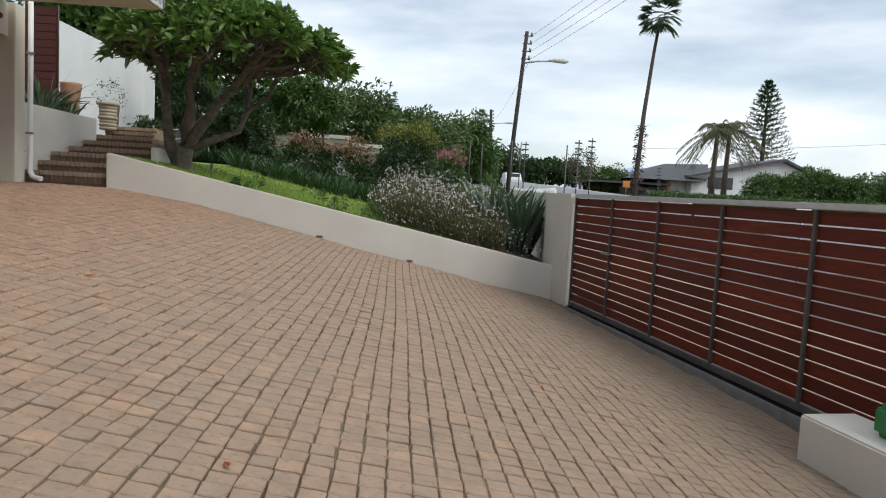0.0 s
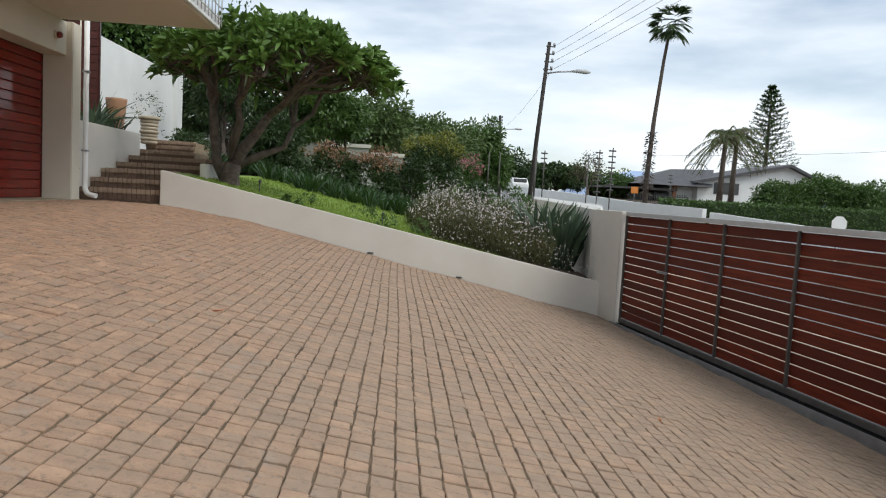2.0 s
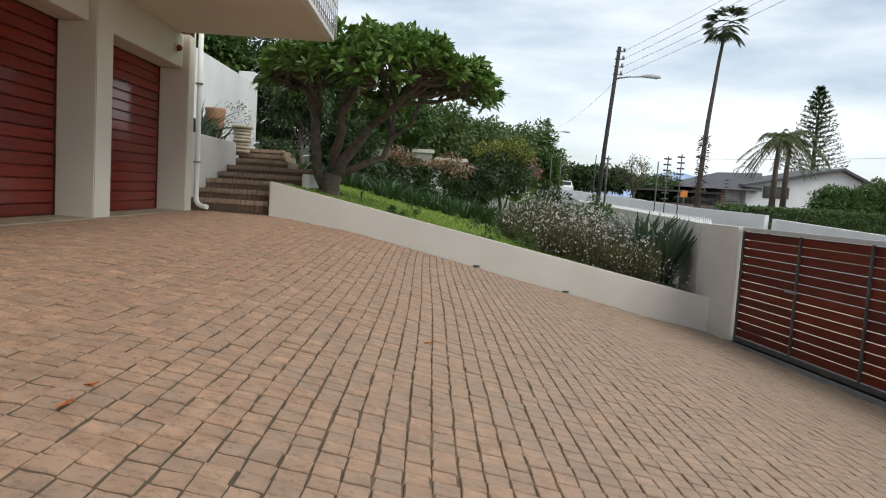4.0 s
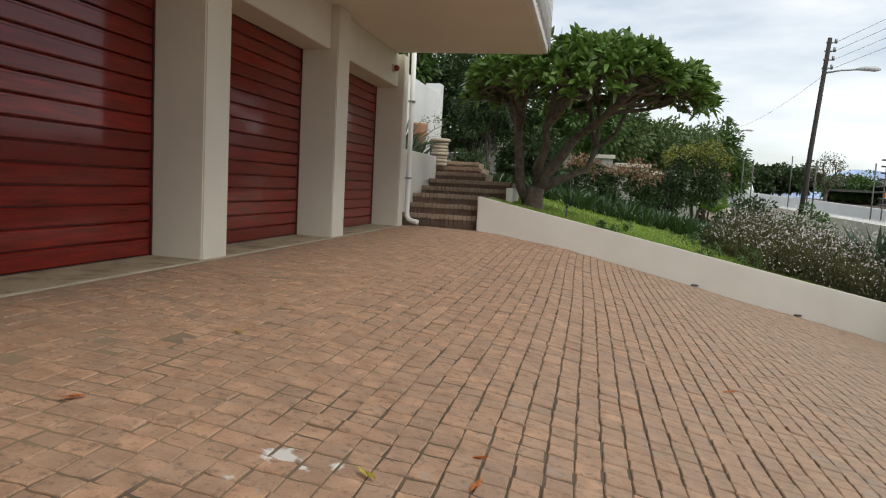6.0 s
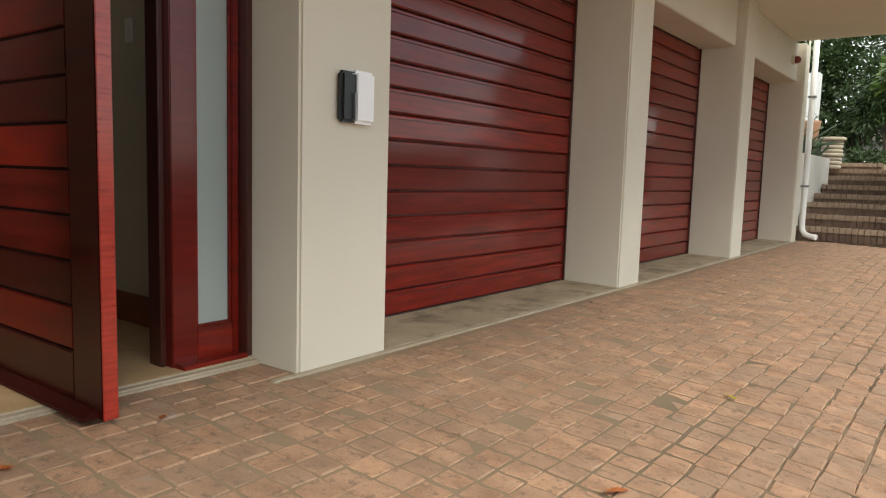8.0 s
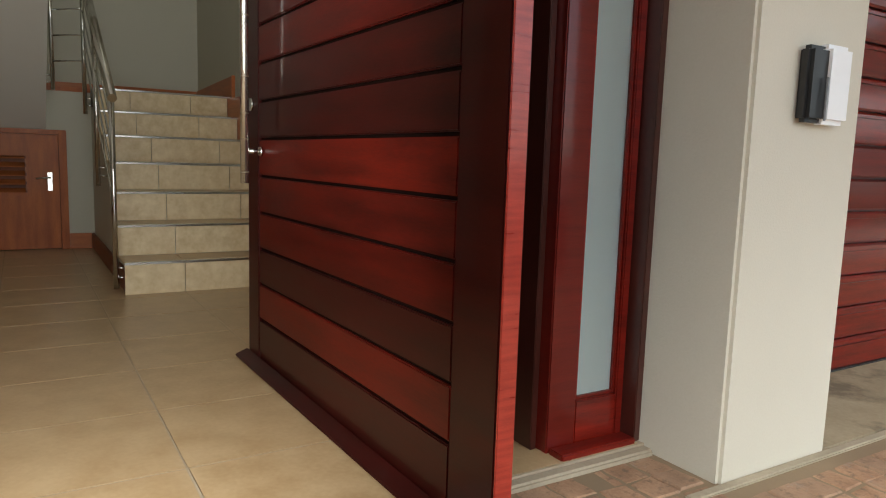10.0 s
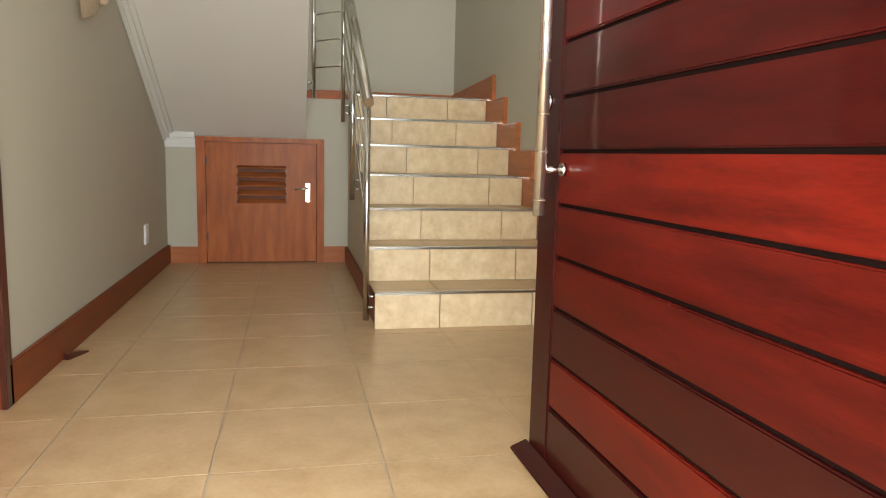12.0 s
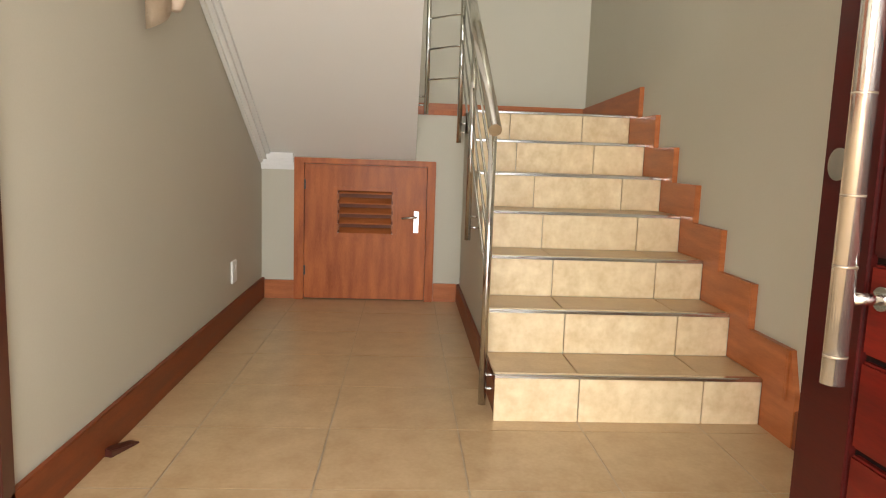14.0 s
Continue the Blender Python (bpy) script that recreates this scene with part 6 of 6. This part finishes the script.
M_DRY = mat("dry_leaf", (0.42, 0.12, 0.03), (0.60, 0.24, 0.07), 0.6, 20, 100, 0.1)
M_YELLOW = mat("yellow_leaf", (0.50, 0.42, 0.06), (0.62, 0.54, 0.10), 0.6, 20, 100, 0.1)
LEAVES = ((2.76, 3.79, 0), (2.78, 3.56, 0), (2.45, 3.44, 1), (2.24, 2.98, 1), (5.62, 3.56, 0), (4.05, 6.06, 0), (7.29, 5.83, 0), (1.38, 4.62, 1), (1.38, 3.45, 0), (0.09, 2.8, 0), (0.13, 2.31, 0))
for i, (x, y, k) in enumerate(LEAVES):
    fallen_leaf(x, y, (0.034 if k == 0 else 0.026) + 0.009 * (i % 3), (M_DRY, M_YELLOW)[k], i * 1.3, ("dry orange leaf lying on the pavers", "yellow leaf lying on the pavers")[k])

# ---- floor tiles ----
bm = bmesh.new()
box(bm, 0.002, 0.498, 0.002, 0.498, 0.0, 0.012)
tile_full = mesh_of("tile", bm, M_TILE, 0.0015)
for i in range(-12, 7):
    for j in range(-2, 4):
        x, y = -3.245 + 0.5 * i, 1.644 + 0.5 * j
        x1, y1 = min(x + 0.5, -0.285), min(y + 0.5, RIGHT_Y - 0.002)
        x0, y0 = max(x, CUP_X + 0.001), max(y, LEFT_Y + 0.001)
        if x1 - x0 < 0.03 or y1 - y0 < 0.03:
            continue
        if x1 - x0 > 0.499 and y1 - y0 > 0.499:
            o = new("tile", tile_full)
            o.location = (x, y, FL - 0.012)
            o.parent = floor
        else:
            block("tile", (x0 + 0.003, x1 - 0.003, y0 + 0.003, y1 - 0.003, FL - 0.012, FL), M_TILE, floor, bevel=0.0015)

# ---- pavers ----
PW, PL = 0.1075, 0.1072


def gate_x(y):
    return 9.17 - 0.129 * (y - 12.38) - 0.20


def paver_verts(w, l, jag, wave):
    """A worn cobble paver with two wavy sides: bottom ring, shoulder ring and inset top, about its middle."""
    out = []
    us = (-0.5, -0.25, 0.0, 0.25, 0.5)
    for inset, z in ((0.0, -0.045), (0.0010, -0.0048), (0.0050, 0.0)):
        for side in (-1, 1):
            for u in us[::-side]:
                c = jag[0 if u * side < 0 else 1] if side < 0 else jag[2 if u > 0 else 3]
                f = abs(u) * 2
                y = side * (l / 2 - 1.15 * inset) + wave * math.sin(2 * math.pi * u) + c[1] * (0.4 + 0.6 * f)
                out.append((u * 2 * (w / 2 - inset) + c[0] * f, y, z))
    return out


RING = 10
PAVER_FACES = [tuple(range(2 * RING, 3 * RING))] + [(a + k, a + (k + 1) % RING, b + (k + 1) % RING, b + k) for a, b in ((0, RING), (RING, 2 * RING)) for k in range(RING)]
GAP_X, GAP_Y = 0.0038, 0.0088
variants = []
for v in range(8):
    me = bpy.data.meshes.new("paver")
    me.from_pydata(paver_verts(PW - GAP_X, PL - GAP_Y, rng.normal(size=(4, 2)) * 0.0022, 0.0030), [], PAVER_FACES)
    me.materials.append(M_PAVER)
    variants.append(me)
all_v, all_f, placed = [], [], 0
drift, at_now = [], 0.0
for i in range(130):
    at_now = at_now * 0.9 + rng.normal() * 0.0032 + (rng.choice([-1, 1]) * 0.012 if rng.random() < 0.05 else 0.0)
    drift.append(at_now)
for i in range(-3, int(9.9 / PW)):
    cx = 0.0925 + (i - 0.5) * PW
    for j in range(-30, 124):
        cy = 3.435 + (j - 32 + 0.5) * PL + drift[i + 3] + 0.006 * math.sin(j * 0.31 + 0.8) + rng.normal() * 0.0016
        if cy > WALL_Y - 0.02 or cx > gate_x(cy) or (i < 1 and not 1.16 < cy < 3.38) or cx < -0.24:
            continue
        px = cx + 0.010 * math.sin(cy * 0.9 + 1.0) + rng.normal() * 0.0020
        slope = (ground_z(px + 0.05, cy) - ground_z(px - 0.05, cy)) / 0.1
        along = (ground_z(px, cy + 0.05) - ground_z(px, cy - 0.05)) / 0.1
        m = Matrix.Translation((px, cy, ground_z(px, cy) + float(np.clip(rng.normal() * 0.0022, -0.004, 0.005)))) @ Euler((math.atan(along) + rng.normal() * 0.018, -math.atan(slope) + rng.normal() * 0.016, rng.normal() * 0.010)).to_matrix().to_4x4()
        if 1.6 < cx < 3.4 and 2.9 < cy < 4.95 and placed < 300:
            o = new("paver", variants[(i * 5 + j * 3) % 8])
            o.matrix_world = m
            o.parent = drive
            placed += 1
        else:
            jag = rng.normal(size=(4, 2)) * 0.0022
            o = len(all_v)
            all_v += [tuple(m @ Vector(p)) for p in paver_verts(PW - GAP_X, PL - GAP_Y, jag, 0.0030)]
            all_f += [tuple(a + o for a in f) for f in PAVER_FACES]
me = bpy.data.meshes.new("pavers")
me.from_pydata(all_v, [], all_f)
me.materials.append(M_PAVER)
rest = tagged(new("pavers", me), kind="stuff")
rest.parent = drive


# ---- last small things outside ----
for x in (4.88, 6.45):
    w = thing("weep_pipe", (x, WALL_Y, ground_z(x, WALL_Y) + 0.03), "dark drain outlet at the foot of the garden wall", "drain outlet", "drain outlets")
    block("spout", (-0.055, 0.055, -0.035, -0.0005, -0.014, 0.008), M_DARK_STEEL, w, bevel=0.004)


def road_sign():
    s = thing("road_sign", (15.2, 16.0, street_z(16.0)), "grey back of an octagonal road sign on a post", "road sign")
    bm = bmesh.new()
    tube(bm, [(0, 0, -0.3), (0, 0, 2.0)], 0.03, 10)
    part("post", bm, M_GALV, s)
    bm = bmesh.new()
    prism(bm, [(0.19 * math.cos(k * math.tau / 8 + math.tau / 16), 1.83 + 0.19 * math.sin(k * math.tau / 8 + math.tau / 16)) for k in range(8)], "y", -0.037, -0.032)
    part("plate", bm, M_WHITE, s)


road_sign()


def lawn_stake(x, y):
    s = thing("garden_spike_light", (x, y, lawn_z(x, y)), "small black spike light in the lawn", "garden light", "garden lights")
    bm = bmesh.new()
    tube(bm, [(0, 0, -0.05), (0, 0, 0.16)], 0.012, 8)
    part("stake", bm, M_DARK_STEEL, s)
    bm = bmesh.new()
    tube(bm, [(0, 0, 0.161), (0, 0, 0.2), (0.02, -0.02, 0.24)], 0.028, 10)
    part("head", bm, M_DARK_STEEL, s)


for x, y in ((5.05, 13.75), (2.75, 14.1)):
    lawn_stake(x, y)
